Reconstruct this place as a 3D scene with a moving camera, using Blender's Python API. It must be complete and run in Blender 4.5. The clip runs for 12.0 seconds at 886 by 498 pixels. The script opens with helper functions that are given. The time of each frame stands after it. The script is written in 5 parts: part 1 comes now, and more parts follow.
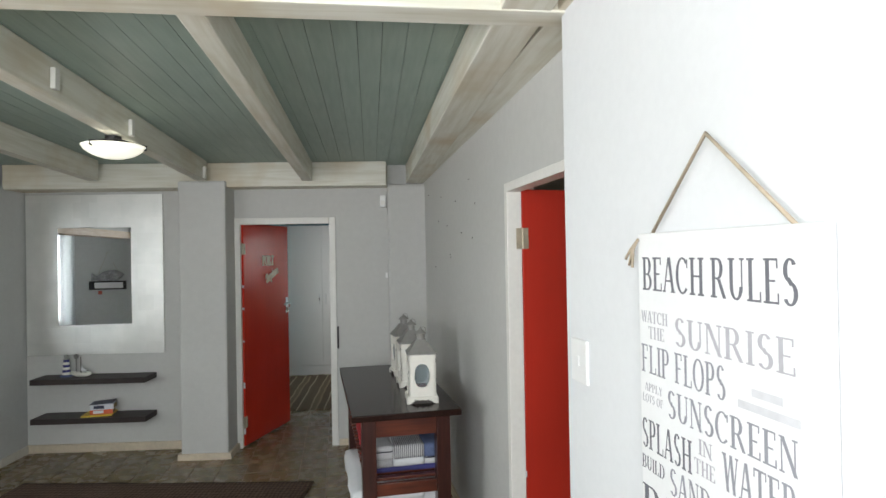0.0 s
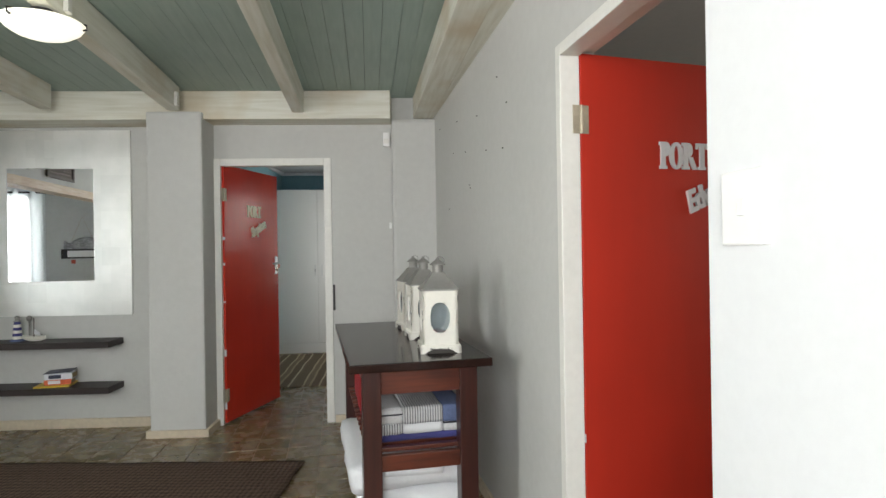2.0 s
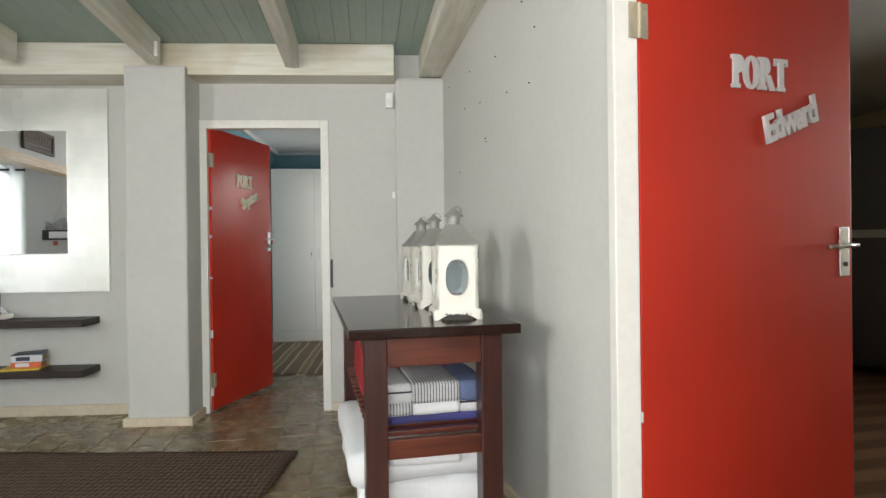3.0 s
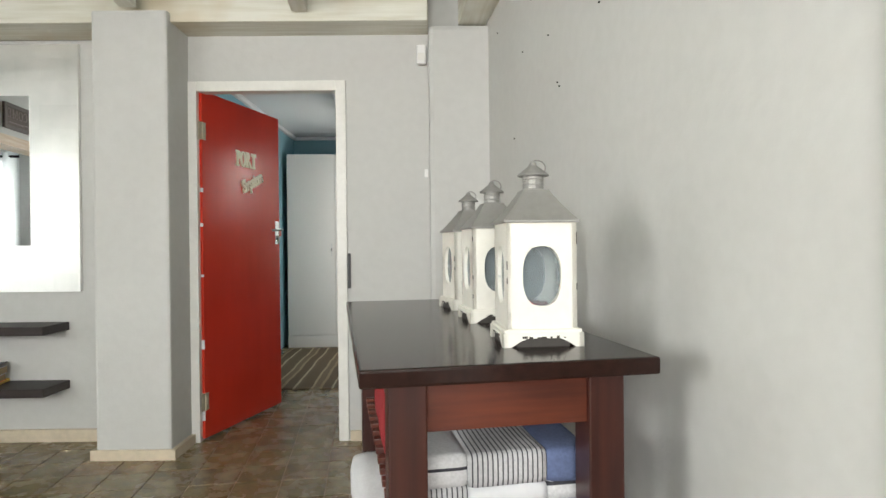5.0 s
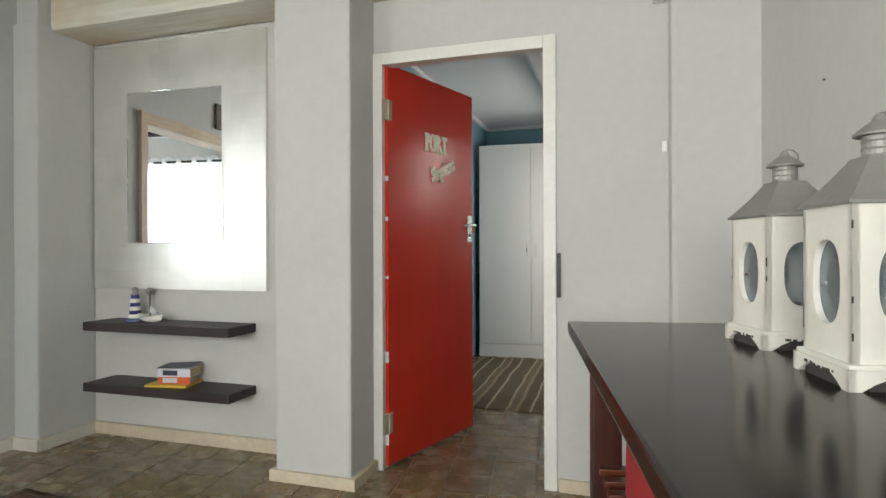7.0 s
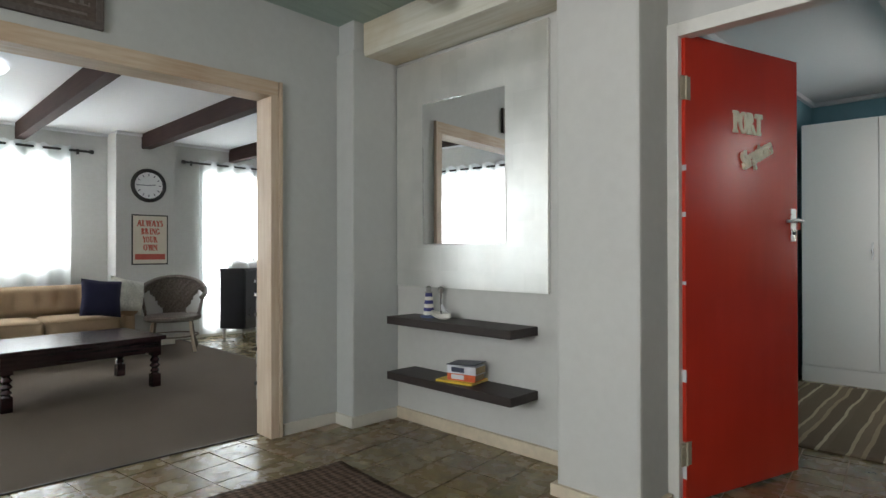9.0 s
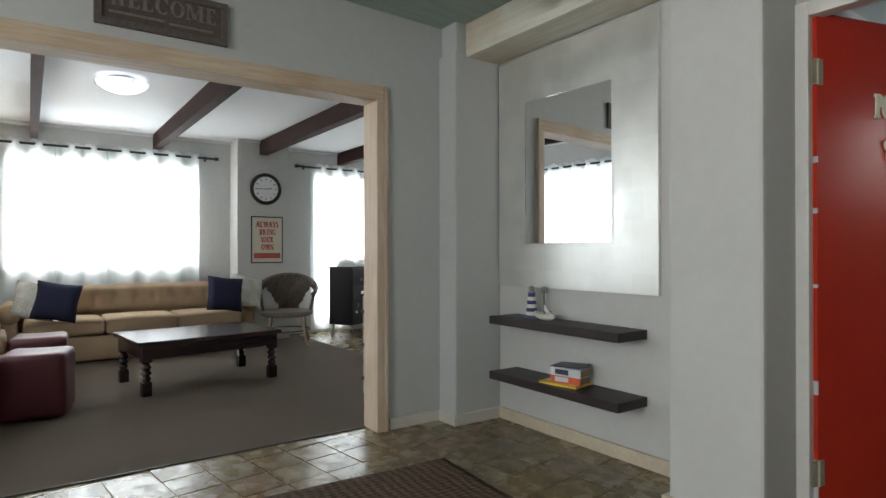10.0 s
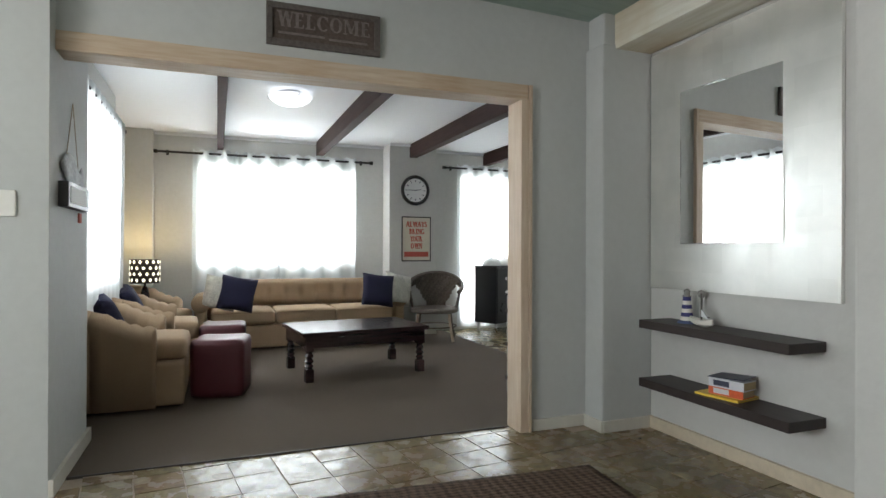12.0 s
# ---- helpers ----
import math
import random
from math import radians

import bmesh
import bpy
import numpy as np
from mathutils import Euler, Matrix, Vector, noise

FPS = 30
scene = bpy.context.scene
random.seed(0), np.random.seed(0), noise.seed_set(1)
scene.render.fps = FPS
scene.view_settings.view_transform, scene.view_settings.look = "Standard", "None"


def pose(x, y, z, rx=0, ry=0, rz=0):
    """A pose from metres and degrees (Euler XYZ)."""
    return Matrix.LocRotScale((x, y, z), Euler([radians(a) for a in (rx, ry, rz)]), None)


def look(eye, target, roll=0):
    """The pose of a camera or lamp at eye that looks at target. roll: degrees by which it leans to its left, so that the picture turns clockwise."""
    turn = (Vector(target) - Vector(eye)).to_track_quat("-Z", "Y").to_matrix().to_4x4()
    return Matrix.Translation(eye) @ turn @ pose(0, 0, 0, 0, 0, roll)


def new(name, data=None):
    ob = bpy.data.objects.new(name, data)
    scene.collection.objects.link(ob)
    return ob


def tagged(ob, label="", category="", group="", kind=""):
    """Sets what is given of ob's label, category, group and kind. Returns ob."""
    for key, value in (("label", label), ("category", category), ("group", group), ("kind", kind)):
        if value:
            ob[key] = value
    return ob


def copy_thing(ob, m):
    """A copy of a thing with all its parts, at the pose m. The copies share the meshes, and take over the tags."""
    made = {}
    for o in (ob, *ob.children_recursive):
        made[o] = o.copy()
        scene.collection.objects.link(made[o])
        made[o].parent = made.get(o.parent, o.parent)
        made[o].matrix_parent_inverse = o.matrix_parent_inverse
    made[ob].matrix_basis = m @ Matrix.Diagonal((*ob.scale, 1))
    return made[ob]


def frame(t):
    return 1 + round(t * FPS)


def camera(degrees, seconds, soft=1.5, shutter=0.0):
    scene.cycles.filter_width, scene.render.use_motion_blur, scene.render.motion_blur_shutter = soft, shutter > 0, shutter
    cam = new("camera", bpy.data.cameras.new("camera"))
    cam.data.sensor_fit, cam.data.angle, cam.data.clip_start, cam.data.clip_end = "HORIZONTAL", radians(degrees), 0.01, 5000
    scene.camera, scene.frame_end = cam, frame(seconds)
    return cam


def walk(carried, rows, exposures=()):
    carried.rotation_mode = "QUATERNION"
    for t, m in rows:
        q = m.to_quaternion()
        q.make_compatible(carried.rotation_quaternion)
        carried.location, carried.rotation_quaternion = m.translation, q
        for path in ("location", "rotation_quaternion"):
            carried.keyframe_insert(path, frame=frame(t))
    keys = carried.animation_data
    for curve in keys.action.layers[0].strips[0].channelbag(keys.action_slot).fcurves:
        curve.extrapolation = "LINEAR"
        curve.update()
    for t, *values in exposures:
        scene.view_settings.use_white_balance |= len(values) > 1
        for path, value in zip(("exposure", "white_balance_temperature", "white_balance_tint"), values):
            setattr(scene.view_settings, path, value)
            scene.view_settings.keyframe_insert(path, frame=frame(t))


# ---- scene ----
cam = camera(74.1, 12.0)
PATH = [
    (0, (0.612, 0.031, 1.732), (0.708, 2.029, 1.745), -1.0),
    (0.5, (0.618, 0.197, 1.721), (0.718, 2.194, 1.725), -1.0),
    (1, (0.589, 0.398, 1.58), (0.687, 2.395, 1.58), -1.1),
    (1.5, (0.558, 0.583, 1.496), (0.654, 2.58, 1.499), -0.9),
    (2, (0.532, 0.773, 1.344), (0.631, 2.77, 1.345), -0.9),
    (2.5, (0.508, 0.945, 1.28), (0.607, 2.942, 1.281), -0.8),
    (3, (0.479, 1.182, 1.16), (0.584, 3.179, 1.153), -0.7),
    (4.8, (0.436, 1.961, 1.111), (0.486, 3.96, 1.103), -0.6),
    (5, (0.416, 2.032, 1.115), (0.432, 4.032, 1.106), -0.6),
    (5.5, (0.356, 2.207, 1.114), (0.279, 4.206, 1.108), -0.5),
    (6, (0.318, 2.413, 1.118), (0.067, 4.398, 1.113), -0.4),
    (6.5, (0.29, 2.567, 1.104), (-0.151, 4.518, 1.104), -0.3),
    (7, (0.208, 2.723, 1.101), (-0.398, 4.629, 1.101), -0.2),
    (7.2, (0.195, 2.745, 1.084), (-0.501, 4.621, 1.098), 0.1),
    (8.8, (0.082, 2.936, 1.095), (-1.28, 4.4, 1.101), -0.4),
    (9, (0.099, 2.922, 1.096), (-1.315, 4.337, 1.105), -0.1),
    (9.5, (0.079, 2.928, 1.093), (-1.457, 4.21, 1.103), -0.1),
    (10, (0.086, 2.919, 1.1), (-1.548, 4.073, 1.106), -0.1),
    (10.5, (0.084, 2.92, 1.099), (-1.631, 3.947, 1.103), -0.1),
    (11, (0.088, 2.924, 1.099), (-1.694, 3.832, 1.103), 0.1),
    (11.5, (0.088, 2.932, 1.102), (-1.742, 3.737, 1.103), 0.1),
    (12, (0.087, 2.932, 1.104), (-1.78, 3.651, 1.106), 0.2),
]
EXPOSURE = [
    (0.0, -0.22, 6100, 10),
    (1.5, -0.05, 6200, 10),
    (3.0, 0.42, 6380, 10),
    (5.5, 0.63, 6420, 10),
    (7.0, 0.50, 6420, 10),
    (9.0, 0.06, 6180, 10),
    (10.0, -0.09, 6160, 10),
    (12.0, 0.04, 6140, 10),
]
walk(cam, [(t, look(eye, target, roll)) for t, eye, target, roll in PATH], EXPOSURE)
# World, sun and large lights
SKEW = 8.0
SL = pose(1.048, 2.923, 0, 0, 0, SKEW)
world = bpy.data.worlds.new("sky")
scene.world = world
world.use_nodes = True
wn = world.node_tree.nodes
sky = wn.new("ShaderNodeTexSky")
sky.sky_type, sky.sun_disc = "NISHITA", False
sky.sun_elevation, sky.sun_rotation = radians(48), radians(-62)
wn["Background"].inputs["Strength"].default_value = 0.12
world.node_tree.links.new(sky.outputs["Color"], wn["Background"].inputs["Color"])
sun = new("sun", bpy.data.lights.new("sun", "SUN"))
sun.data.energy, sun.data.angle, sun.data.color = 2.5, radians(0.6), (1.0, 0.95, 0.88)
sun.matrix_world = look((0, 0, 0), (math.sin(radians(62)) * math.cos(radians(48)), -math.cos(radians(62)) * math.cos(radians(48)), -math.sin(radians(48))))


def area(name, w, h, eye, target, energy, color=(1.0, 0.975, 0.935)):
    lamp = new(name, bpy.data.lights.new(name, "AREA"))
    lamp.data.shape, lamp.data.size, lamp.data.size_y, lamp.data.energy, lamp.data.color = "RECTANGLE", w, h, energy, color
    lamp.matrix_world = look(eye, target)
    return lamp


def bulb(name, place, energy, color, radius=0.05):
    lamp = new(name, bpy.data.lights.new(name, "POINT"))
    lamp.data.energy, lamp.data.color, lamp.data.shadow_soft_size = energy, color, radius
    lamp.location = place
    return lamp


area("window_light_west", 1.75, 1.1, (-7.53, 3.63, 1.52), (0, 3.63, 1.45), 115)
area("window_light_dining", 1.3, 1.9, (-7.53, 6.75, 1.15), (0, 6.75, 1.15), 95)
area("window_light_south", 1.6, 1.2, (-4.8, 1.97, 1.48), (-4.8, 9, 1.42), 65)
# two unseen windows, assumed south and west of the landing, to light the steps
area("window_light_stair", 2.0, 1.15, (0.0, -1.37, 1.80), (0.0, 9, 4.2), 120)
area("window_light_landing", 1.2, 1.2, (-2.98, 0.1, 1.65), (9, 0.1, 3.8), 100)
# added fill that brightens the bedroom; no window is known there
area("window_light_bedroom", 1.25, 1.0, (0.50, 7.4, 1.45), (-3, 7.4, 1.30), 33, (1, 0.93, 0.84))
# added fill hanging inside the windowless next room
area("window_light_east_room", 1.2, 1.2, (4.6, 3.2, 1.7), (1.6, 2.6, 1.0), 26)

# Materials


def shader(name, rough=0.6, metal=0.0, spec=0.5):
    m = bpy.data.materials.new(name)
    m.use_nodes = True
    b = m.node_tree.nodes["Principled BSDF"]
    b.inputs["Roughness"].default_value, b.inputs["Metallic"].default_value = rough, metal
    b.inputs["Specular IOR Level"].default_value = spec
    return m, m.node_tree, b


def noise_at(nt, scale, stretch=(1, 1, 1), detail=5.0, space="Object"):
    tc, mp, n = nt.nodes.new("ShaderNodeTexCoord"), nt.nodes.new("ShaderNodeMapping"), nt.nodes.new("ShaderNodeTexNoise")
    mp.inputs["Scale"].default_value = stretch
    n.inputs["Scale"].default_value, n.inputs["Detail"].default_value = scale, detail
    nt.links.new(tc.outputs[space], mp.inputs["Vector"])
    nt.links.new(mp.outputs["Vector"], n.inputs["Vector"])
    return n.outputs["Fac"]


def ramp(nt, fac, stops):
    r = nt.nodes.new("ShaderNodeValToRGB")
    while len(r.color_ramp.elements) < len(stops):
        r.color_ramp.elements.new(0.5)
    for e, (p, c) in zip(r.color_ramp.elements, stops):
        e.position, e.color = p, (*c, 1) if len(c) == 3 else c
    nt.links.new(fac, r.inputs["Fac"])
    return r.outputs["Color"]


def mixed(nt, fac, a, b, mode="MIX"):
    m = nt.nodes.new("ShaderNodeMix")
    m.data_type, m.blend_type = "RGBA", mode
    for socket, v in ((m.inputs["Factor"], fac), (m.inputs[6], a), (m.inputs[7], b)):
        if isinstance(v, (int, float, tuple)):
            socket.default_value = v if not isinstance(v, tuple) else (*v, 1)
        else:
            nt.links.new(v, socket)
    return m.outputs[2]


def bump(nt, b, height, strength, distance=0.004):
    n = nt.nodes.new("ShaderNodeBump")
    n.inputs["Strength"].default_value, n.inputs["Distance"].default_value = strength, distance
    nt.links.new(height, n.inputs["Height"])
    nt.links.new(n.outputs["Normal"], b.inputs["Normal"])


def tone(c, k):
    return tuple(min(1, x * k) for x in c)


def surf(name, c, var=0.06, scale=2.0, rough=0.6, fine=60.0, strength=0.15, metal=0.0, spec=0.5, stretch=(1, 1, 1), roughvar=0.1):
    m, nt, b = shader(name, rough, metal, spec)
    big, small = noise_at(nt, scale, stretch), noise_at(nt, fine, stretch, 3)
    col = ramp(nt, big, [(0.3, tone(c, 1 - var)), (0.7, tone(c, 1 + var))])
    col = mixed(nt, 0.35, col, ramp(nt, small, [(0.35, tone(c, 1 - var)), (0.65, tone(c, 1 + var))]))
    nt.links.new(col, b.inputs["Base Color"])
    r = ramp(nt, big, [(0.3, (rough - roughvar * rough,) * 3), (0.7, (min(1, rough + roughvar * rough),) * 3)])
    nt.links.new(r, b.inputs["Roughness"])
    bump(nt, b, small, strength)
    return m


def wood(name, dark, light, along=0, rough=0.45, strength=0.15, scale=6.0, spec=0.5):
    m, nt, b = shader(name, rough, 0, spec)
    st = [9.0, 9.0, 9.0]
    st[along] = 0.7
    g = noise_at(nt, scale, tuple(st), 6)
    blotch = noise_at(nt, 2.5)
    col = mixed(nt, 0.4, ramp(nt, g, [(0.3, dark), (0.7, light)]), ramp(nt, blotch, [(0.35, dark), (0.65, light)]))
    nt.links.new(col, b.inputs["Base Color"])
    bump(nt, b, g, strength, 0.002)
    return m


M = {}
M["plaster"] = surf("grey_plaster", (0.54, 0.54, 0.52), 0.05, 1.3, 0.75, 22, 0.4)
M["plaster_blue"] = surf("blue_grey_plaster", (0.505, 0.52, 0.513), 0.05, 1.2, 0.7, 22, 0.4)
M["plaster_white"] = surf("white_plaster", (0.70, 0.71, 0.72), 0.03, 1.2, 0.7, 40, 0.2)
M["bed_blue"] = surf("bedroom_blue_paint", (0.22, 0.40, 0.47), 0.06, 1.5, 0.7, 40, 0.2)
M["ochre"] = surf("pale_yellow_paint", (0.55, 0.50, 0.33), 0.05, 1.5, 0.75, 40, 0.2)
M["ceil_white"] = surf("white_ceiling_paint", (0.74, 0.75, 0.77), 0.02, 1.0, 0.8, 30, 0.1)
M["sage"] = wood("sage_green_board", (0.285, 0.37, 0.335), (0.375, 0.465, 0.42), 1, 0.5, 0.12, 5)
M["groove"] = surf("dark_groove", (0.06, 0.07, 0.06), 0.1, 3, 0.9)


def washed(name, along):
    m, nt, b = shader(name, 0.6)
    st = [7.0, 7.0, 7.0]
    st[along] = 0.5
    g = noise_at(nt, 5, tuple(st), 6)
    blotch = noise_at(nt, 1.6, (1, 1, 1), 4)
    base = ramp(nt, g, [(0.35, (0.63, 0.61, 0.51)), (0.6, (0.74, 0.73, 0.65))])
    col = mixed(nt, ramp(nt, blotch, [(0.5, (0, 0, 0)), (0.72, (1, 1, 1))]), base, (0.56, 0.47, 0.33))
    nt.links.new(col, b.inputs["Base Color"])
    bump(nt, b, g, 0.25, 0.003)
    return m


M["beam"] = washed("whitewashed_beam", 1)
M["beam_x"] = washed("whitewashed_header", 0)
M["pine_x"] = wood("limed_pine_x", (0.50, 0.36, 0.24), (0.66, 0.56, 0.44), 0, 0.55, 0.2)
M["pine_y"] = wood("limed_pine_y", (0.46, 0.33, 0.22), (0.64, 0.54, 0.42), 1, 0.55, 0.2)
M["pine_z"] = wood("limed_pine_z", (0.50, 0.37, 0.26), (0.66, 0.56, 0.45), 2, 0.55, 0.2)
M["skirt"] = surf("cream_skirting", (0.58, 0.50, 0.38), 0.16, 4, 0.55, 30, 0.2)
M["skirt_grey"] = surf("grey_cream_skirting", (0.60, 0.58, 0.52), 0.06, 4, 0.55, 30, 0.2)


def slate():
    m, nt, b = shader("glazed_slate_tile", 0.3)
    info = nt.nodes.new("ShaderNodeObjectInfo")
    add = nt.nodes.new("ShaderNodeVectorMath")
    add.operation = "MULTIPLY_ADD"
    add.inputs[1].default_value = (1, 1, 1)
    tc = nt.nodes.new("ShaderNodeTexCoord")
    comb = nt.nodes.new("ShaderNodeCombineXYZ")
    mul = nt.nodes.new("ShaderNodeMath")
    mul.operation, mul.inputs[1].default_value = "MULTIPLY", 40
    nt.links.new(info.outputs["Random"], mul.inputs[0])
    nt.links.new(mul.outputs[0], comb.inputs["X"])
    nt.links.new(tc.outputs["Object"], add.inputs[0])
    nt.links.new(comb.outputs[0], add.inputs[2])
    ns = []
    for sc, de in ((9, 3), (34, 5), (11.0, 2)):
        n = nt.nodes.new("ShaderNodeTexNoise")
        n.inputs["Scale"].default_value, n.inputs["Detail"].default_value = sc, de
        nt.links.new(add.outputs[0], n.inputs["Vector"])
        ns.append(n.outputs["Fac"])
    geo = nt.nodes.new("ShaderNodeNewGeometry")
    rnd = nt.nodes.new("ShaderNodeMath")
    rnd.operation = "ADD"
    nt.links.new(info.outputs["Random"], rnd.inputs[0])
    nt.links.new(geo.outputs["Random Per Island"], rnd.inputs[1])
    fr = nt.nodes.new("ShaderNodeMath")
    fr.operation = "FRACT"
    nt.links.new(rnd.outputs[0], fr.inputs[0])
    own = ramp(nt, fr.outputs[0], [(0.0, (0.20, 0.155, 0.065)), (0.2, (0.31, 0.235, 0.10)), (0.4, (0.18, 0.165, 0.075)), (0.6, (0.27, 0.135, 0.07)), (0.8, (0.15, 0.135, 0.09)), (1.0, (0.35, 0.28, 0.15))])
    col = mixed(nt, 0.6, own, ramp(nt, ns[0], [(0.34, (0.07, 0.057, 0.03)), (0.45, (0.24, 0.19, 0.085)), (0.53, (0.20, 0.105, 0.05)), (0.60, (0.21, 0.19, 0.10)), (0.68, (0.50, 0.41, 0.24))]))
    col = mixed(nt, 0.3, col, ramp(nt, ns[1], [(0.3, (0.05, 0.04, 0.025)), (0.7, (0.26, 0.215, 0.14))]))
    nt.links.new(col, b.inputs["Base Color"])
    nt.links.new(ramp(nt, ns[0], [(0.3, (0.20,) * 3), (0.5, (0.26,) * 3), (0.7, (0.38,) * 3)]), b.inputs["Roughness"])
    bump(nt, b, mixed(nt, 0.3, ns[2], ns[0]), 0.5, 0.010)
    return m


M["slate"] = slate()
M["grout"] = surf("grey_brown_grout", (0.42, 0.33, 0.25), 0.2, 4, 0.85, 80, 0.3)
M["carpet"] = surf("taupe_carpet", (0.125, 0.10, 0.078), 0.14, 1.2, 0.95, 260, 0.8, spec=0.1)
M["concrete"] = surf("stair_screed", (0.25, 0.23, 0.2), 0.1, 3, 0.6, 50, 0.3)


def paint_red(name, c, rough):
    m, nt, b = shader(name, rough)
    n, n2 = noise_at(nt, 1.8), noise_at(nt, 14, (1, 1, 0.15), 4)
    nt.links.new(mixed(nt, 0.3, ramp(nt, n, [(0.3, tone(c, 0.88)), (0.7, tone(c, 1.1))]), ramp(nt, n2, [(0.3, tone(c, 0.85)), (0.7, tone(c, 1.1))])), b.inputs["Base Color"])
    bump(nt, b, n2, 0.12, 0.003)
    return m


M["red"] = paint_red("red_gloss_paint", (0.55, 0.034, 0.015), 0.25)
M["red_satin"] = paint_red("red_satin_paint", (0.47, 0.028, 0.014), 0.38)
M["frame_white"] = surf("white_frame_paint", (0.74, 0.73, 0.69), 0.05, 5, 0.4, 40, 0.15)
M["white"] = surf("white_plastic", (0.80, 0.80, 0.79), 0.02, 5, 0.35, 40, 0.03)
M["letter"] = surf("cream_letter_paint", (0.84, 0.79, 0.62), 0.05, 8, 0.5)
M["letter_grey"] = surf("pale_grey_letter_paint", (0.66, 0.66, 0.68), 0.05, 8, 0.5)
M["steel"] = surf("brushed_steel", (0.62, 0.62, 0.62), 0.05, 8, 0.28, 60, 0.05, metal=1.0)
M["brass"] = surf("aged_brass_hinge", (0.46, 0.41, 0.31), 0.15, 20, 0.45, 60, 0.1, metal=0.35)
M["mahogany"] = wood("mahogany", (0.032, 0.009, 0.007), (0.10, 0.026, 0.016), 1, 0.32, 0.08, 5)
M["mahogany_x"] = wood("mahogany_rail", (0.03, 0.008, 0.006), (0.14, 0.034, 0.016), 0, 0.32, 0.08, 5)
M["mahogany_z"] = wood("mahogany_leg", (0.022, 0.007, 0.006), (0.065, 0.018, 0.012), 2, 0.32, 0.08, 5)
M["mahogany_top"] = wood("dark_table_top", (0.012, 0.007, 0.006), (0.030, 0.014, 0.011), 1, 0.16, 0.06, 5, 0.2)
M["espresso"] = wood("espresso_shelf", (0.018, 0.012, 0.011), (0.04, 0.028, 0.026), 0, 0.5, 0.15, 6)
M["ebony"] = wood("ebony_table", (0.012, 0.007, 0.008), (0.038, 0.018, 0.019), 1, 0.27, 0.08, 5)
M["darkbeam"] = wood("dark_brown_beam", (0.022, 0.010, 0.009), (0.05, 0.026, 0.022), 0, 0.8, 0.25, 5, 0.2)


def leaf():
    m, nt, b = shader("silver_leaf_panel", 0.30, 0.85)
    tc, br = nt.nodes.new("ShaderNodeTexCoord"), nt.nodes.new("ShaderNodeTexBrick")
    mp = nt.nodes.new("ShaderNodeMapping")
    mp.inputs["Rotation"].default_value = (radians(90), 0, 0)
    nt.links.new(tc.outputs["Object"], mp.inputs["Vector"])
    nt.links.new(mp.outputs["Vector"], br.inputs["Vector"])
    br.inputs["Scale"].default_value = 1.0
    br.inputs["Brick Width"].default_value, br.inputs["Row Height"].default_value, br.inputs["Mortar Size"].default_value = 0.14, 0.14, 0.0
    br.inputs["Color1"].default_value, br.inputs["Color2"].default_value = (0.82, 0.82, 0.79, 1), (0.92, 0.92, 0.89, 1)
    n = noise_at(nt, 6)
    nt.links.new(mixed(nt, 0.5, br.outputs["Color"], ramp(nt, n, [(0.3, (0.74, 0.75, 0.72)), (0.7, (0.94, 0.93, 0.90))])), b.inputs["Base Color"])
    nt.links.new(ramp(nt, n, [(0.3, (0.31,) * 3), (0.7, (0.44,) * 3)]), b.inputs["Roughness"])
    bump(nt, b, n, 0.15, 0.002)
    return m


M["leaf"] = leaf()
M["mirror"], _nt, _b = shader("mirror_glass", 0.01, 1.0)
_b.inputs["Base Color"].default_value = (0.92, 0.93, 0.93, 1)
M["glass"], _nt, _b = shader("grey_tinted_glass", 0.22)
_b.inputs["Base Color"].default_value = (0.42, 0.47, 0.49, 1)
_b.inputs["Transmission Weight"].default_value, _b.inputs["IOR"].default_value = 0.82, 1.2


def sheer():
    m = bpy.data.materials.new("sheer_white_curtain")
    m.use_nodes = True
    nt = m.node_tree
    nt.nodes.clear()
    out, add = nt.nodes.new("ShaderNodeOutputMaterial"), nt.nodes.new("ShaderNodeMixShader")
    d, t = nt.nodes.new("ShaderNodeBsdfDiffuse"), nt.nodes.new("ShaderNodeBsdfTranslucent")
    g = noise_at(nt, 120, (1, 1, 0.2), 2)
    nt.links.new(ramp(nt, g, [(0.3, (0.78, 0.80, 0.79)), (0.7, (0.88, 0.90, 0.89))]), d.inputs["Color"])
    t.inputs["Color"].default_value = (0.66, 0.70, 0.71, 1)
    add.inputs[0].default_value = 0.62
    nt.links.new(d.outputs[0], add.inputs[1])
    nt.links.new(t.outputs[0], add.inputs[2])
    nt.links.new(add.outputs[0], out.inputs["Surface"])
    return m


M["sheer"] = sheer()
M["iron"] = surf("black_iron", (0.02, 0.018, 0.018), 0.1, 10, 0.45)
M["lantern_white"] = surf("chipped_white_lantern_paint", (0.76, 0.74, 0.67), 0.05, 9, 0.45, 50, 0.15)
M["lantern_zinc"] = surf("grey_zinc_roof", (0.27, 0.265, 0.25), 0.10, 9, 0.5, 60, 0.15, metal=0.3)
# dark colour of the lanterns' paint chips and of the shade under their feet
M["soot"] = surf("dark_chips_and_foot_shade", (0.05, 0.045, 0.04), 0.2, 9, 0.8)
M["tan"] = surf("tan_velour", (0.33, 0.235, 0.15), 0.10, 4, 0.85, 150, 0.4, spec=0.2)
M["navy"] = surf("navy_cushion_cloth", (0.022, 0.022, 0.05), 0.2, 6, 0.85, 200, 0.4, spec=0.2)
M["burgundy"] = surf("burgundy_vinyl", (0.080, 0.011, 0.018), 0.12, 4, 0.48, 90, 0.25)
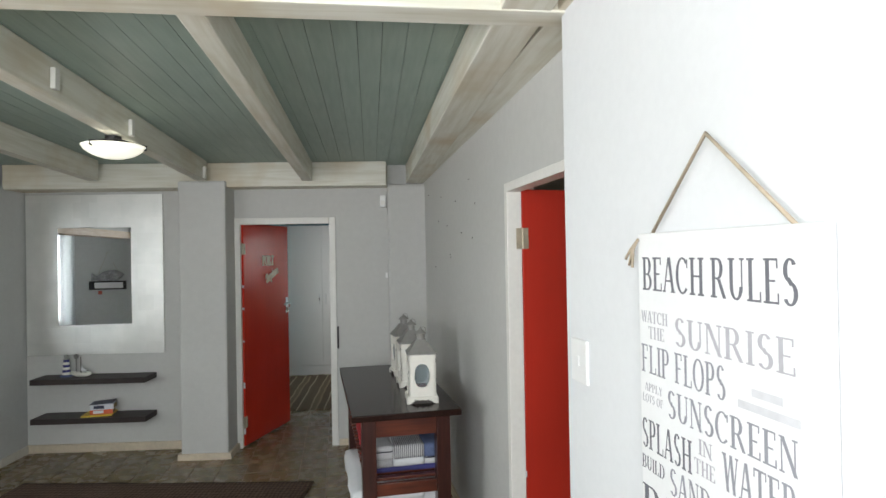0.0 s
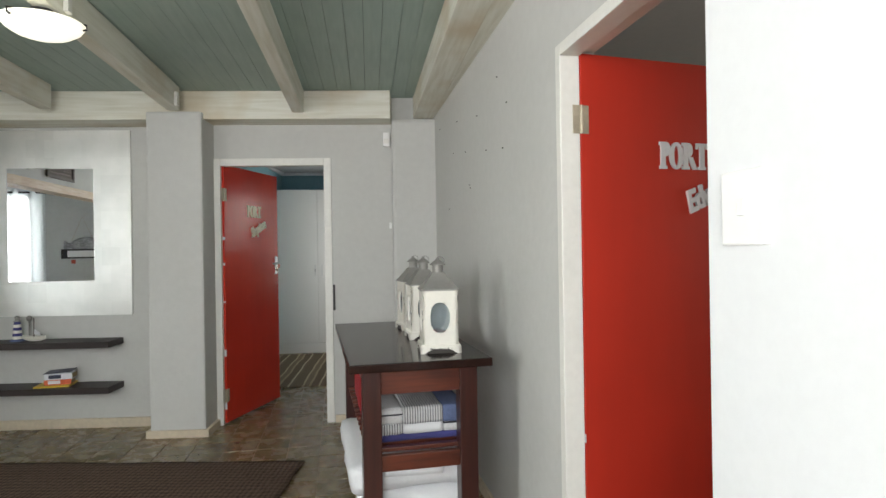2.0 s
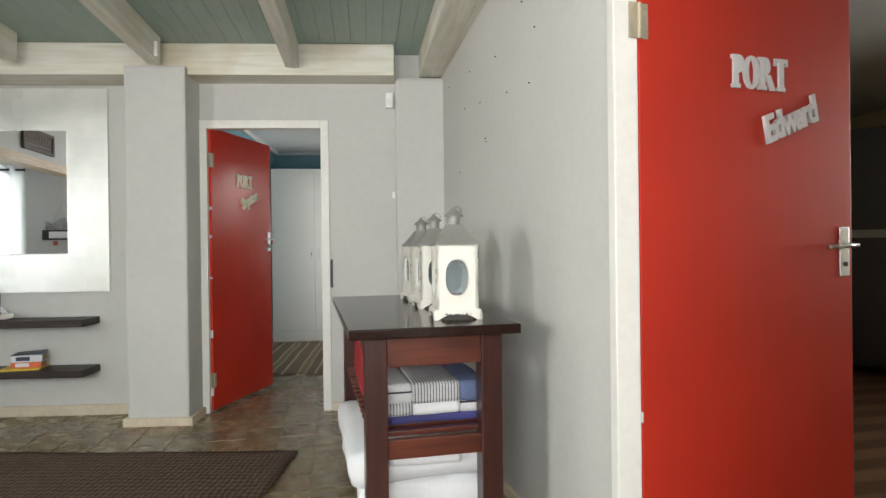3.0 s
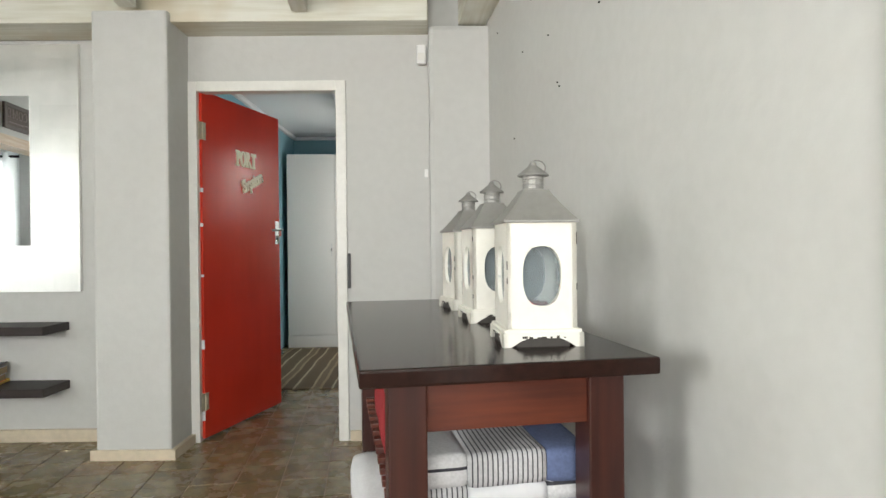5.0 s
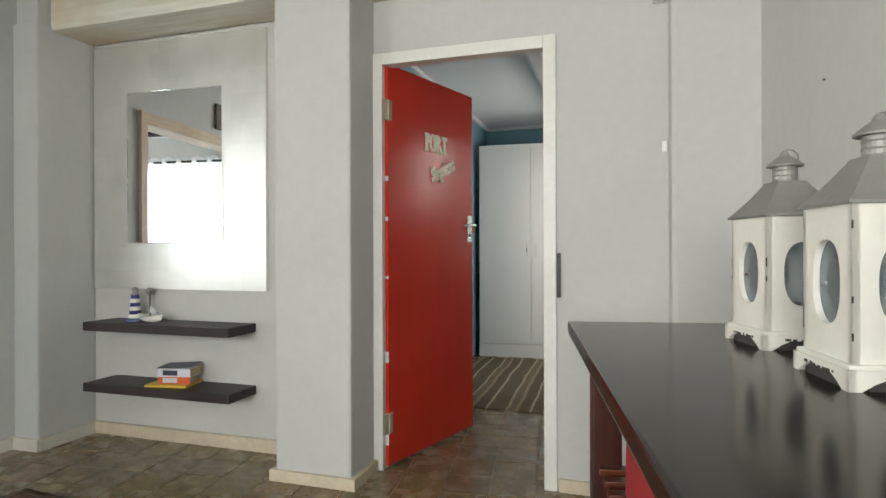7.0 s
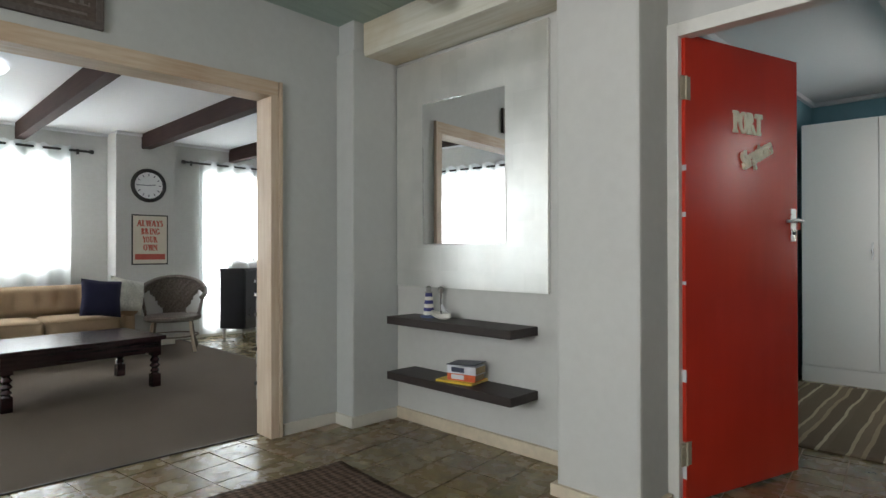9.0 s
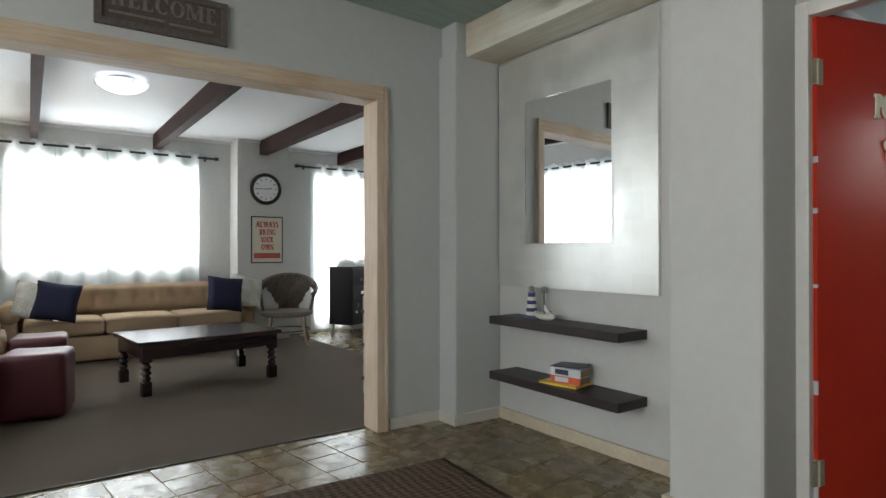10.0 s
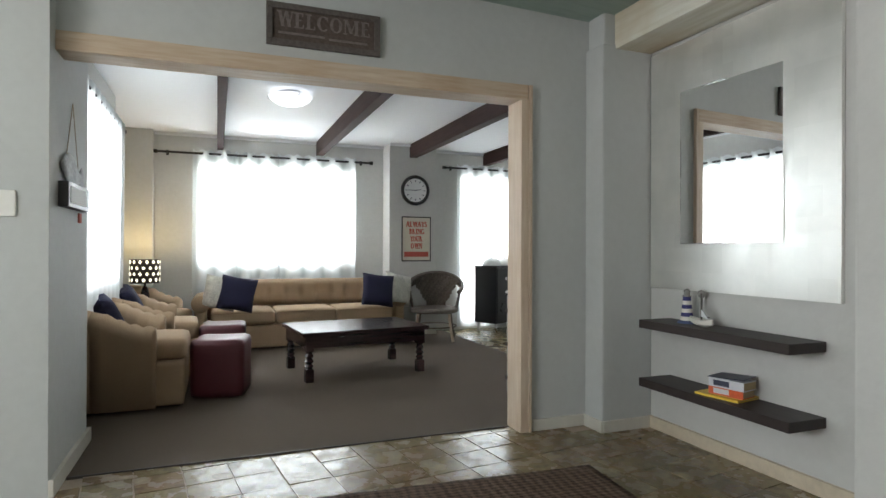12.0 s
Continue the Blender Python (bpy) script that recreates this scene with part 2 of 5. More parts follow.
M["wicker"] = surf("grey_brown_wicker", (0.15, 0.12, 0.10), 0.55, 55, 0.6, 90, 0.8)
M["sheet"] = surf("white_bedding", (0.66, 0.67, 0.69), 0.05, 4, 0.85, 60, 0.4)
M["redcloth"] = surf("red_blanket", (0.30, 0.01, 0.015), 0.15, 8, 0.9, 150, 0.5)
M["bluecloth"] = surf("washed_blue_towel", (0.10, 0.13, 0.24), 0.25, 8, 0.9, 150, 0.5)
M["indigo"] = surf("indigo_towel_edge", (0.05, 0.05, 0.18), 0.2, 8, 0.9, 150, 0.5)


def stripes(name, c1, c2, per, frac=0.5, axis=0, rough=0.9, warp=0.0, third=None):
    """Woven stripes that repeat every per metres along an axis."""
    m, nt, b = shader(name, rough, 0, 0.2)
    tc, sp = nt.nodes.new("ShaderNodeTexCoord"), nt.nodes.new("ShaderNodeSeparateXYZ")
    nt.links.new(tc.outputs["Object"], sp.inputs[0])
    x = sp.outputs[axis]
    if warp:
        wa = nt.nodes.new("ShaderNodeMath")
        wa.operation, wa.inputs[1].default_value = "MULTIPLY_ADD", warp
        nt.links.new(noise_at(nt, 2.5), wa.inputs[0])
        nt.links.new(x, wa.inputs[2])
        x = wa.outputs[0]
    di, fr = nt.nodes.new("ShaderNodeMath"), nt.nodes.new("ShaderNodeMath")
    di.operation, di.inputs[1].default_value, fr.operation = "DIVIDE", per, "FRACT"
    nt.links.new(x, di.inputs[0])
    nt.links.new(di.outputs[0], fr.inputs[0])
    r = nt.nodes.new("ShaderNodeValToRGB")
    r.color_ramp.interpolation = "CONSTANT"
    st = [(0.0, c1), (frac, c2)] if not third else third
    while len(r.color_ramp.elements) < len(st):
        r.color_ramp.elements.new(0.5)
    for e, (p, c) in zip(r.color_ramp.elements, st):
        e.position, e.color = p, (*c, 1)
    nt.links.new(fr.outputs[0], r.inputs["Fac"])
    n = noise_at(nt, 150, (1, 1, 1), 3)
    nt.links.new(mixed(nt, 0.35, r.outputs["Color"], mixed(nt, 1.0, r.outputs["Color"], ramp(nt, n, [(0.3, (0.5,) * 3), (0.7, (1.0,) * 3)]), "MULTIPLY")), b.inputs["Base Color"])
    bump(nt, b, n, 0.5, 0.003)
    return m


M["stripe_fine"] = stripes("black_white_pinstripe", (0.55, 0.55, 0.56), (0.06, 0.06, 0.07), 0.011, 0.72, 0)
M["stripe_wide"] = stripes("white_towel_with_black_lines", (0.62, 0.62, 0.63), (0.05, 0.05, 0.06), 0.05, 0.86, 2)
M["dhurrie"] = stripes("brown_striped_rug", (0.10, 0.075, 0.05), (0.3, 0.24, 0.15), 0.30, 0.5, 0, 0.95, 0.06,
                       [(0.0, (0.15, 0.115, 0.075)), (0.30, (0.42, 0.35, 0.235)), (0.36, (0.20, 0.15, 0.10)), (0.52, (0.33, 0.265, 0.175)), (0.60, (0.14, 0.105, 0.07)), (0.85, (0.48, 0.41, 0.29)), (0.91, (0.17, 0.13, 0.088))])


def woven():
    m, nt, b = shader("brown_woven_mat", 0.95, 0, 0.1)
    tc = nt.nodes.new("ShaderNodeTexCoord")
    ws = []
    for axis, sc in (("X", 55), ("Y", 38)):
        w = nt.nodes.new("ShaderNodeTexWave")
        w.bands_direction = axis
        w.inputs["Scale"].default_value, w.inputs["Distortion"].default_value, w.inputs["Detail"].default_value = sc / 6.28 * 1.2, 3.0, 2
        nt.links.new(tc.outputs["Object"], w.inputs["Vector"])
        ws.append(w.outputs["Fac"])
    n = noise_at(nt, 40, (1, 3, 1), 4)
    h = mixed(nt, 0.5, ws[0], ws[1])
    col = ramp(nt, n, [(0.3, (0.035, 0.022, 0.016)), (0.5, (0.10, 0.065, 0.048)), (0.7, (0.19, 0.135, 0.10))])
    nt.links.new(mixed(nt, 0.6, col, ramp(nt, h, [(0.2, (0.03, 0.02, 0.015)), (0.8, (0.17, 0.115, 0.085))])), b.inputs["Base Color"])
    bump(nt, b, h, 0.8, 0.006)
    return m


M["mat"] = woven()
M["wardrobe"] = surf("white_melamine", (0.72, 0.71, 0.69), 0.02, 2, 0.35, 40, 0.03)
M["black_cab"] = surf("black_lacquer", (0.012, 0.011, 0.016), 0.1, 5, 0.3)
M["planks"] = stripes("brown_floorboards", (0.16, 0.09, 0.05), (0.10, 0.055, 0.03), 0.25, 0.5, 1, 0.5)


def glow(name, color, strength):
    m, nt, b = shader(name, 0.35)
    b.inputs["Base Color"].default_value = (0.8, 0.8, 0.78, 1)
    b.inputs["Emission Color"].default_value, b.inputs["Emission Strength"].default_value = (*color, 1), strength
    return m


M["lampglass"] = glow("lit_opal_glass", (1.0, 0.93, 0.72), 1.0)
M["lampglass2"] = glow("lit_opal_glass_white", (0.95, 0.97, 1.0), 1.0)
M["shadelit"] = glow("lit_shade_cutout", (1.0, 0.9, 0.62), 2.2)
M["shade"] = surf("dark_brown_lampshade", (0.025, 0.017, 0.012), 0.1, 10, 0.9)
M["sign_white"] = surf("white_sign_board", (0.78, 0.78, 0.78), 0.03, 6, 0.6)
M["ink"] = surf("charcoal_lettering", (0.15, 0.15, 0.17), 0.1, 10, 0.8)
M["ink_pale"] = surf("pale_grey_lettering", (0.42, 0.41, 0.44), 0.1, 10, 0.8)
M["ink_mid"] = surf("grey_lettering", (0.27, 0.27, 0.30), 0.1, 10, 0.8)
M["ink_faint"] = surf("faint_lettering", (0.60, 0.60, 0.62), 0.1, 10, 0.8)
M["ink_red"] = surf("brick_red_lettering", (0.45, 0.09, 0.06), 0.15, 10, 0.7)
M["rope"] = surf("jute_rope", (0.42, 0.35, 0.26), 0.15, 30, 0.9)
M["tin"] = surf("cream_tin_plate", (0.62, 0.58, 0.48), 0.06, 8, 0.5)
M["oldwood"] = wood("weathered_brown_board", (0.045, 0.032, 0.026), (0.12, 0.09, 0.075), 1, 0.7, 0.3)
M["carved"] = surf("worn_carved_lettering", (0.17, 0.14, 0.13), 0.25, 30, 0.8)
M["grey_driftwood"] = wood("weathered_grey_frame", (0.06, 0.05, 0.045), (0.13, 0.11, 0.10), 1, 0.7, 0.3)
M["grass"] = surf("lawn", (0.06, 0.10, 0.03), 0.3, 3, 0.95)

# Mesh tools


def box(bm, lo, hi, bevel=0.0, mi=0, m=None):
    c = [(a + b) / 2 for a, b in zip(lo, hi)]
    s = [abs(b - a) for a, b in zip(lo, hi)]
    got = bmesh.ops.create_cube(bm, size=1.0, matrix=Matrix.Translation(c) @ Matrix.Diagonal((*s, 1)))
    vs = got["verts"]
    if bevel:
        es = list({e for v in vs for e in v.link_edges})
        r = bmesh.ops.bevel(bm, geom=es, offset=min(bevel, min(s) * 0.45), segments=2, profile=0.6, affect="EDGES")
        vs = list({v for f in r["faces"] for v in f.verts} | {v for v in vs if v.is_valid})
    if mi:
        for f in {f for v in vs for f in v.link_faces}:
            f.material_index = mi
    if m is not None:
        bmesh.ops.transform(bm, matrix=m, verts=vs)
    return vs


def cyl(bm, r1, r2, z0, z1, x=0, y=0, seg=20, m=None):
    got = bmesh.ops.create_cone(bm, cap_ends=True, segments=seg, radius1=r1, radius2=max(r2, 1e-4), depth=z1 - z0, matrix=Matrix.Translation((x, y, (z0 + z1) / 2)))
    if m is not None:
        bmesh.ops.transform(bm, matrix=m, verts=got["verts"])
    return got["verts"]


def lathe(bm, prof, seg=24, x=0, y=0, m=None):
    """Turns a list of (radius, height) about the upright axis."""
    rings, made = [], []
    for r, z in prof:
        ring = [bm.verts.new((x + r * math.cos(2 * math.pi * i / seg), y + r * math.sin(2 * math.pi * i / seg), z)) for i in range(seg)]
        rings.append(ring)
        made += ring
    for a, b in zip(rings, rings[1:]):
        for i in range(seg):
            bm.faces.new((a[i], a[(i + 1) % seg], b[(i + 1) % seg], b[i]))
    for ring, flip in ((rings[0], True), (rings[-1], False)):
        bm.faces.new(ring[::-1] if flip else ring)
    if m is not None:
        bmesh.ops.transform(bm, matrix=m, verts=made)
    return made


def tube(bm, pts, r, seg=8):
    """A round rod along points."""
    rings = []
    pts = [Vector(p) for p in pts]
    for i, p in enumerate(pts):
        d = (pts[min(i + 1, len(pts) - 1)] - pts[max(i - 1, 0)]).normalized()
        side = d.cross(Vector((0.31, 0.17, 0.93))).normalized()
        up = d.cross(side)
        rings.append([bm.verts.new(p + r * (math.cos(2 * math.pi * k / seg) * side + math.sin(2 * math.pi * k / seg) * up)) for k in range(seg)])
    for a, b in zip(rings, rings[1:]):
        for k in range(seg):
            bm.faces.new((a[k], a[(k + 1) % seg], b[(k + 1) % seg], b[k]))
    bm.faces.new(rings[0][::-1])
    bm.faces.new(rings[-1])


def part(name, bm, mat, parent=None, label="", smooth=False, pose_=None):
    """One mesh object out of bm, under parent."""
    bmesh.ops.recalc_face_normals(bm, faces=bm.faces)
    me = bpy.data.meshes.new(name)
    bm.to_mesh(me)
    bm.free()
    for x in mat if isinstance(mat, (list, tuple)) else [mat]:
        me.materials.append(M[x] if isinstance(x, str) else x)
    if smooth:
        for p in me.polygons:
            p.use_smooth = True
    ob = new(name, me)
    if parent is not None:
        ob.parent = parent
    if pose_ is not None:
        ob.matrix_basis = pose_
    return tagged(ob, label=label)


def thing(name, label, category, at=None, group=""):
    ob = new(name)
    ob.empty_display_size = 0.1
    ob.matrix_basis = at if at is not None else Matrix()
    return tagged(ob, label=label, category=category, group=group)


def bx(name, lo, hi, mat, parent=None, label="", bevel=0.004, smooth=False):
    bm = bmesh.new()
    box(bm, lo, hi, bevel)
    return part(name, bm, mat, parent, label, smooth)


def struct(name, boxes, mat, label, m=None, bevel=0.0):
    bm = bmesh.new()
    for lo, hi in boxes:
        box(bm, lo, hi, bevel)
    ob = part(name, bm, mat, None, label, pose_=m)
    return tagged(ob, kind="structure")


def letters(name, s, size, depth, mat, parent, place, label="", squash=1.0, align="LEFT", shear=0.0, gap=1.0, bold=0.0):
    """Writing as a mesh, standing in the local x-z plane, its face towards -y."""
    cu = bpy.data.curves.new("t", "FONT")
    cu.body, cu.size, cu.extrude, cu.align_x, cu.shear, cu.space_character, cu.offset = s, size, depth, align, shear, gap, bold
    ob = bpy.data.objects.new("t", cu)
    me = bpy.data.meshes.new_from_object(ob)
    bpy.data.objects.remove(ob)
    me.materials.append(M[mat])
    got = new(name, me)
    got.parent = parent
    got.matrix_basis = place @ pose(0, 0, 0, 90) @ Matrix.Diagonal((squash, 1, 1, 1))
    return tagged(got, label=label)



def glyph(c, fat, thin):
    """A roman capital in a box one high: its width and its strokes as outlines of four corners."""
    q = []

    def bar(x0, x1, y):
        q.append(((x0, y), (x1, y), (x1, y + thin), (x0, y + thin)))

    def tick(x, y0, y1):
        q.append(((x - thin, y0), (x, y0), (x, y1), (x - thin, y1)))

    def stem(x, w=fat, y0=0.0, y1=1.0, feet=(1, 1)):
        q.append(((x, y0), (x + w, y0), (x + w, y1), (x, y1)))
        if feet[0]:
            bar(x - 0.08, x + w + 0.08, 0)
        if feet[1]:
            bar(x - 0.08, x + w + 0.08, 1 - thin)

    def diag(x0, y0, x1, y1, w):
        q.append(((x0, y0), (x0 + w, y0), (x1 + w, y1), (x1, y1)))

    def bowl(cx, cy, rx, ry, a0, a1):
        n = max(4, int(abs(a1 - a0) / 20))
        p = []
        for i in range(n + 1):
            a = radians(a0 + (a1 - a0) * i / n)
            p.append(((cx + rx * math.cos(a), cy + ry * math.sin(a)), (cx + (rx - fat) * math.cos(a), cy + (ry - thin) * math.sin(a))))
        for a, b in zip(p, p[1:]):
            q.append((a[0], b[0], b[1], a[1]))

    w = 0.75
    if c in "EFL":
        stem(0.08)
        w = 0.64
        if c != "F":
            bar(0.08, 0.60, 0)
            tick(0.60, 0, 0.24)
        if c != "L":
            bar(0.08, 0.46, 0.48)
            bar(0.08, 0.56, 1 - thin)
            tick(0.56, 0.78, 1)
    elif c == "I":
        stem(0.08)
        w = 0.16 + fat
    elif c == "H":
        stem(0.08)
        stem(0.56)
        bar(0.2, 0.6, 0.48)
        w = 0.64 + fat
    elif c == "T":
        stem(0.34 - fat / 2, feet=(1, 0))
        bar(0, 0.68, 1 - thin)
        tick(0.68, 0.78, 1)
        tick(thin, 0.78, 1)
        w = 0.70
    elif c in "PRB":
        stem(0.08)
        bar(0.1, 0.38, 1 - thin)
        bar(0.1, 0.38, 0.46)
        bowl(0.36, 0.73, 0.26, 0.27, -90, 90)
        w = 0.66
        if c == "R":
            diag(0.62, 0.0, 0.34, 0.47, fat)
            w = 0.66 + fat
        if c == "B":
            bar(0.1, 0.38, 0)
            bowl(0.38, 0.25, 0.29, 0.25, -90, 90)
            w = 0.70
    elif c == "D":
        stem(0.08)
        bar(0.1, 0.36, 0)
        bar(0.1, 0.36, 1 - thin)
        bowl(0.34, 0.5, 0.40, 0.5, -90, 90)
        w = 0.78
    elif c == "O":
        bowl(0.40, 0.5, 0.40, 0.51, 0, 360)
        w = 0.82
    elif c in "CG":
        bowl(0.40, 0.5, 0.40, 0.51, 45, 315)
        tick(0.70, 0.72, 0.95)
        if c == "G":
            stem(0.58, fat, 0.05, 0.42, (0, 0))
    elif c == "S":
        bowl(0.31, 0.75, 0.25, 0.26, 30, 250)
        bowl(0.31, 0.25, 0.28, 0.26, 70, -150)
        diag(0.30, 0.42, 0.14, 0.60, fat * 1.1)
        w = 0.62
    elif c == "U":
        stem(0.08, fat, 0.3, 1, (0, 1))
        stem(0.62, thin, 0.3, 1, (0, 1))
        bowl(0.38, 0.32, 0.30, 0.33, 180, 360)
        w = 0.80
    elif c == "N":
        stem(0.08, thin)
        stem(0.62, thin, feet=(0, 1))
        diag(0.60, 0.0, 0.06, 1.0, fat)
        w = 0.78
    elif c == "A":
        diag(0.04, 0, 0.32, 1, thin * 1.3)
        diag(0.56, 0, 0.32, 1, fat)
        bar(0.16, 0.56, 0.30)
        bar(-0.03, 0.16, 0)
        bar(0.50, 0.76, 0)
        w = 0.76
    elif c == "W":
        for x0, x1, y1, f in ((0.24, 0.04, 1, fat), (0.24, 0.46, 0.96, thin), (0.64, 0.44, 1, fat), (0.66, 0.88, 1, thin)):
            diag(x0, 0, x1, y1, f)
        bar(-0.03, 0.22, 1 - thin)
        bar(0.80, 0.98, 1 - thin)
        w = 0.96
    elif c == "Y":
        stem(0.28, fat, 0, 0.5, (1, 0))
        diag(0.28, 0.46, 0.02, 1, fat)
        diag(0.34, 0.46, 0.58, 1, thin)
        w = 0.66
    elif c == "M":
        stem(0.06, thin)
        stem(0.74, fat)
        diag(0.40, 0.1, 0.06, 1, fat)
        diag(0.44, 0.1, 0.76, 1, thin)
        w = 0.84 + fat
    else:
        w = 0.35
    return w, q


def serif(name, text, x0, x1, z, h, depth, mat, parent, y, label, fat=0.15, thin=0.05, gap=0.07):
    """Roman capitals between x0 and x1 on the base line z, their backs at y, facing -y."""
    bm = bmesh.new()
    at, lift = 0.0, 0
    done = []
    for c in text:
        w, q = glyph(c, fat, thin)
        done.append((at, q))
        at += w + gap
    k = (x1 - x0) / (at - gap)
    for at, q in done:
        for quad in q:
            lift = (lift + 1) % 7
            f = y - depth * (1 + 0.03 * lift)
            front = [bm.verts.new((x0 + (at + px) * k, f, z + pz * h)) for px, pz in quad]
            back = [bm.verts.new((v.co.x, y, v.co.z)) for v in front]
            bm.faces.new(front)
            for i in range(4):
                bm.faces.new((front[i], front[(i + 1) % 4], back[(i + 1) % 4], back[i]))
    return part(name, bm, mat, parent, label)


# The large structure
CEIL, LCEIL = 2.55, 2.46
HTOP = 2.80
CT = pose(0, 5.2, 2.375, -1.6) @ pose(0, 0, 0, 0, 0, 4.3)
# hall: west side, an opening to the living room
struct("wall_west", [((-3.20, 0.7, 0), (-2.95, 2.24, HTOP)), ((-3.20, -1.4, 0), (-3.06, -0.5, HTOP)), ((-3.20, -0.5, 0), (-3.06, 0.7, 1.05)), ((-3.20, -0.5, 2.25), (-3.06, 0.7, HTOP)), ((-3.77, 2.08, 0), (-3.20, 2.24, LCEIL)), ((-3.20, 4.70, 0), (-3.06, 5.48, HTOP)), ((-3.20, 2.24, 2.10), (-3.06, 4.70, HTOP))], "plaster_blue", "blue-grey plastered wall with the wide opening to the living room")
struct("pilaster_west", [((-3.06, 5.11, 0), (-2.88, 5.48, 2.36)), ((-3.06, 5.13, 2.36), (-2.90, 5.48, HTOP))], "plaster_blue", "slim blue-grey plastered pilaster in the corner", bevel=0.012)
struct("wall_north", [((-3.20, 5.48, 0), (-1.42, 5.60, HTOP)), ((-1.42, 5.42, 0), (-0.998, 5.60, HTOP)), ((-0.115, 5.42, 0), (0.9, 5.60, HTOP)), ((-0.998, 5.42, 2.075), (-0.115, 5.60, HTOP))], "plaster", "grey plastered wall with the bedroom doorway")
struct("pillar", [((-1.41, 5.155, 0), (-1.010, 5.44, 2.385))], "plaster", "plastered pier beside the bedroom door", bevel=0.015)
struct("pilaster_north", [((0.37, 5.33, 0), (0.80, 5.44, 2.36))], "plaster", "shallow plastered pilaster in the corner", bevel=0.03)
struct("wall_east", [((0, -0.075, 0), (0.14, 2.75, HTOP)), ((0, -1.055, 2.06), (0.14, -0.075, HTOP))], "plaster", "grey plastered wall with a few nail holes", SL)
struct("wall_stair", [((-0.115, -4.9, 0), (0.14, -1.069, HTOP))], "plaster_white", "pale plastered wall beside the steps", SL, 0.006)
# out of view; its window is assumed, an opening for the stair lamp
struct("wall_south", [((-3.20, -1.55, 0), (-1.4, -1.4, HTOP)), ((1.0, -1.55, 0), (2.0, -1.4, HTOP)), ((-1.4, -1.55, 0), (1.0, -1.4, 1.2)), ((-1.4, -1.55, 2.4), (1.0, -1.4, HTOP))], "plaster_white", "pale unseen wall with an assumed window over the landing")
struct("ceiling", [((-4.2, -7.3, 0.215), (2.2, 0.4, 0.30))], "groove", "dark void above the boards", CT)
bm = bmesh.new()
k = -4.1
while k < 1.9:
    box(bm, (k, -7.2, 0.175), (k + 0.0995, 0.35, 0.193), 0)
    k += 0.102
boards = tagged(part("ceiling_boards", bm, "sage", None, "sage green tongue and groove boards", pose_=CT), kind="structure")
struct("ceiling_beam", [((0.555, -6.3, 0.0), (0.715, 0.12, 0.169))], "beam", "whitewashed ceiling joist beside the wall, worn wood showing", CT @ pose(0, 0, 0, 0, 0, 1.2), 0.006)
struct("ceiling_beam", [((-0.14, -6.0, 0.004), (0.05, 0.10, 0.171))], "beam", "whitewashed plank between the joist and the wall", pose(0.73, 5.2, 2.375, -1.6) @ pose(0, 0, 0, 0, 0, 8), 0.004)
for u0 in (-0.355, -1.235, -2.10):
    struct("ceiling_beam", [((u0, -6.3, 0.0), (u0 + 0.085, 0.0, 0.172))], "beam", "whitewashed ceiling joist with worn wood showing", CT, 0.006)
struct("ceiling_beam", [((-3.6, -3.46, -0.004), (1.3, -3.345, 0.170))], "beam_x", "whitewashed cross beam over the steps", CT, 0.006)
struct("header_beam", [((-2.89, 5.20, 2.335), (0.37, 5.47, CEIL - 0.003))], "beam_x", "whitewashed header beam above the door and the recess", None, 0.006)
# steps and landing
struct("landing", [((-3.06, -1.4, 0), (1.6, 0.25, 0.60))], "slate", "tiled landing at the top of the steps")
for i in range(3):
    struct("step", [((-0.35, 0.25 + 0.30 * i, 0), (1.35 - 0.04 * i, 0.55 + 0.30 * i, 0.45 - 0.15 * i))], "slate", "tiled step down to the hall", None, 0.008)
# floors
struct("floor", [((-3.18, 0.25, -0.1), (1.4, 8.9, -0.005))], "grout", "grey-brown grout bed of the tiled floor")
struct("floor_dining", [((-7.45, 5.79, -0.1), (-3.18, 8.2, -0.004))], "slate", "glazed tiles beyond the carpet")
struct("carpet", [((-7.45, 1.7, -0.1), (-3.18, 5.79, 0.004))], "carpet", "taupe wall-to-wall carpet")
struct("carpet_edge", [((-7.44, 5.785, 0.0), (-3.2, 5.80, 0.008)), ((-3.188, 2.26, -0.01), (-3.176, 4.60, 0.008))], "espresso", "thin dark edge strip of the carpet")
struct("ground", [((-60, -60, -0.4), (60, 60, -0.3))], "grass", "lawn around the house")
# living room shell
struct("wall_window_west", [((-7.65, 1.6, 0), (-7.45, 2.75, LCEIL)), ((-7.65, 4.52, 0), (-7.45, 6.10, LCEIL)), ((-7.65, 7.4, 0), (-7.45, 8.3, LCEIL)), ((-7.65, 2.75, 0), (-7.45, 4.52, 0.95)), ((-7.65, 2.75, 2.08), (-7.45, 4.52, LCEIL)), ((-7.65, 6.10, 0), (-7.45, 7.4, 0.15)), ((-7.65, 6.10, 2.10), (-7.45, 7.4, LCEIL))], "plaster", "grey plastered wall with two curtained windows")
struct("pillar_living", [((-7.46, 4.98, 0), (-7.14, 5.62, LCEIL))], "plaster", "plastered pier that carries the clock", None, 0.01)
struct("pillar_corner", [((-7.46, 1.84, 0), (-7.30, 2.25, LCEIL))], "plaster", "plastered pier in the corner behind the lamp", None, 0.01)
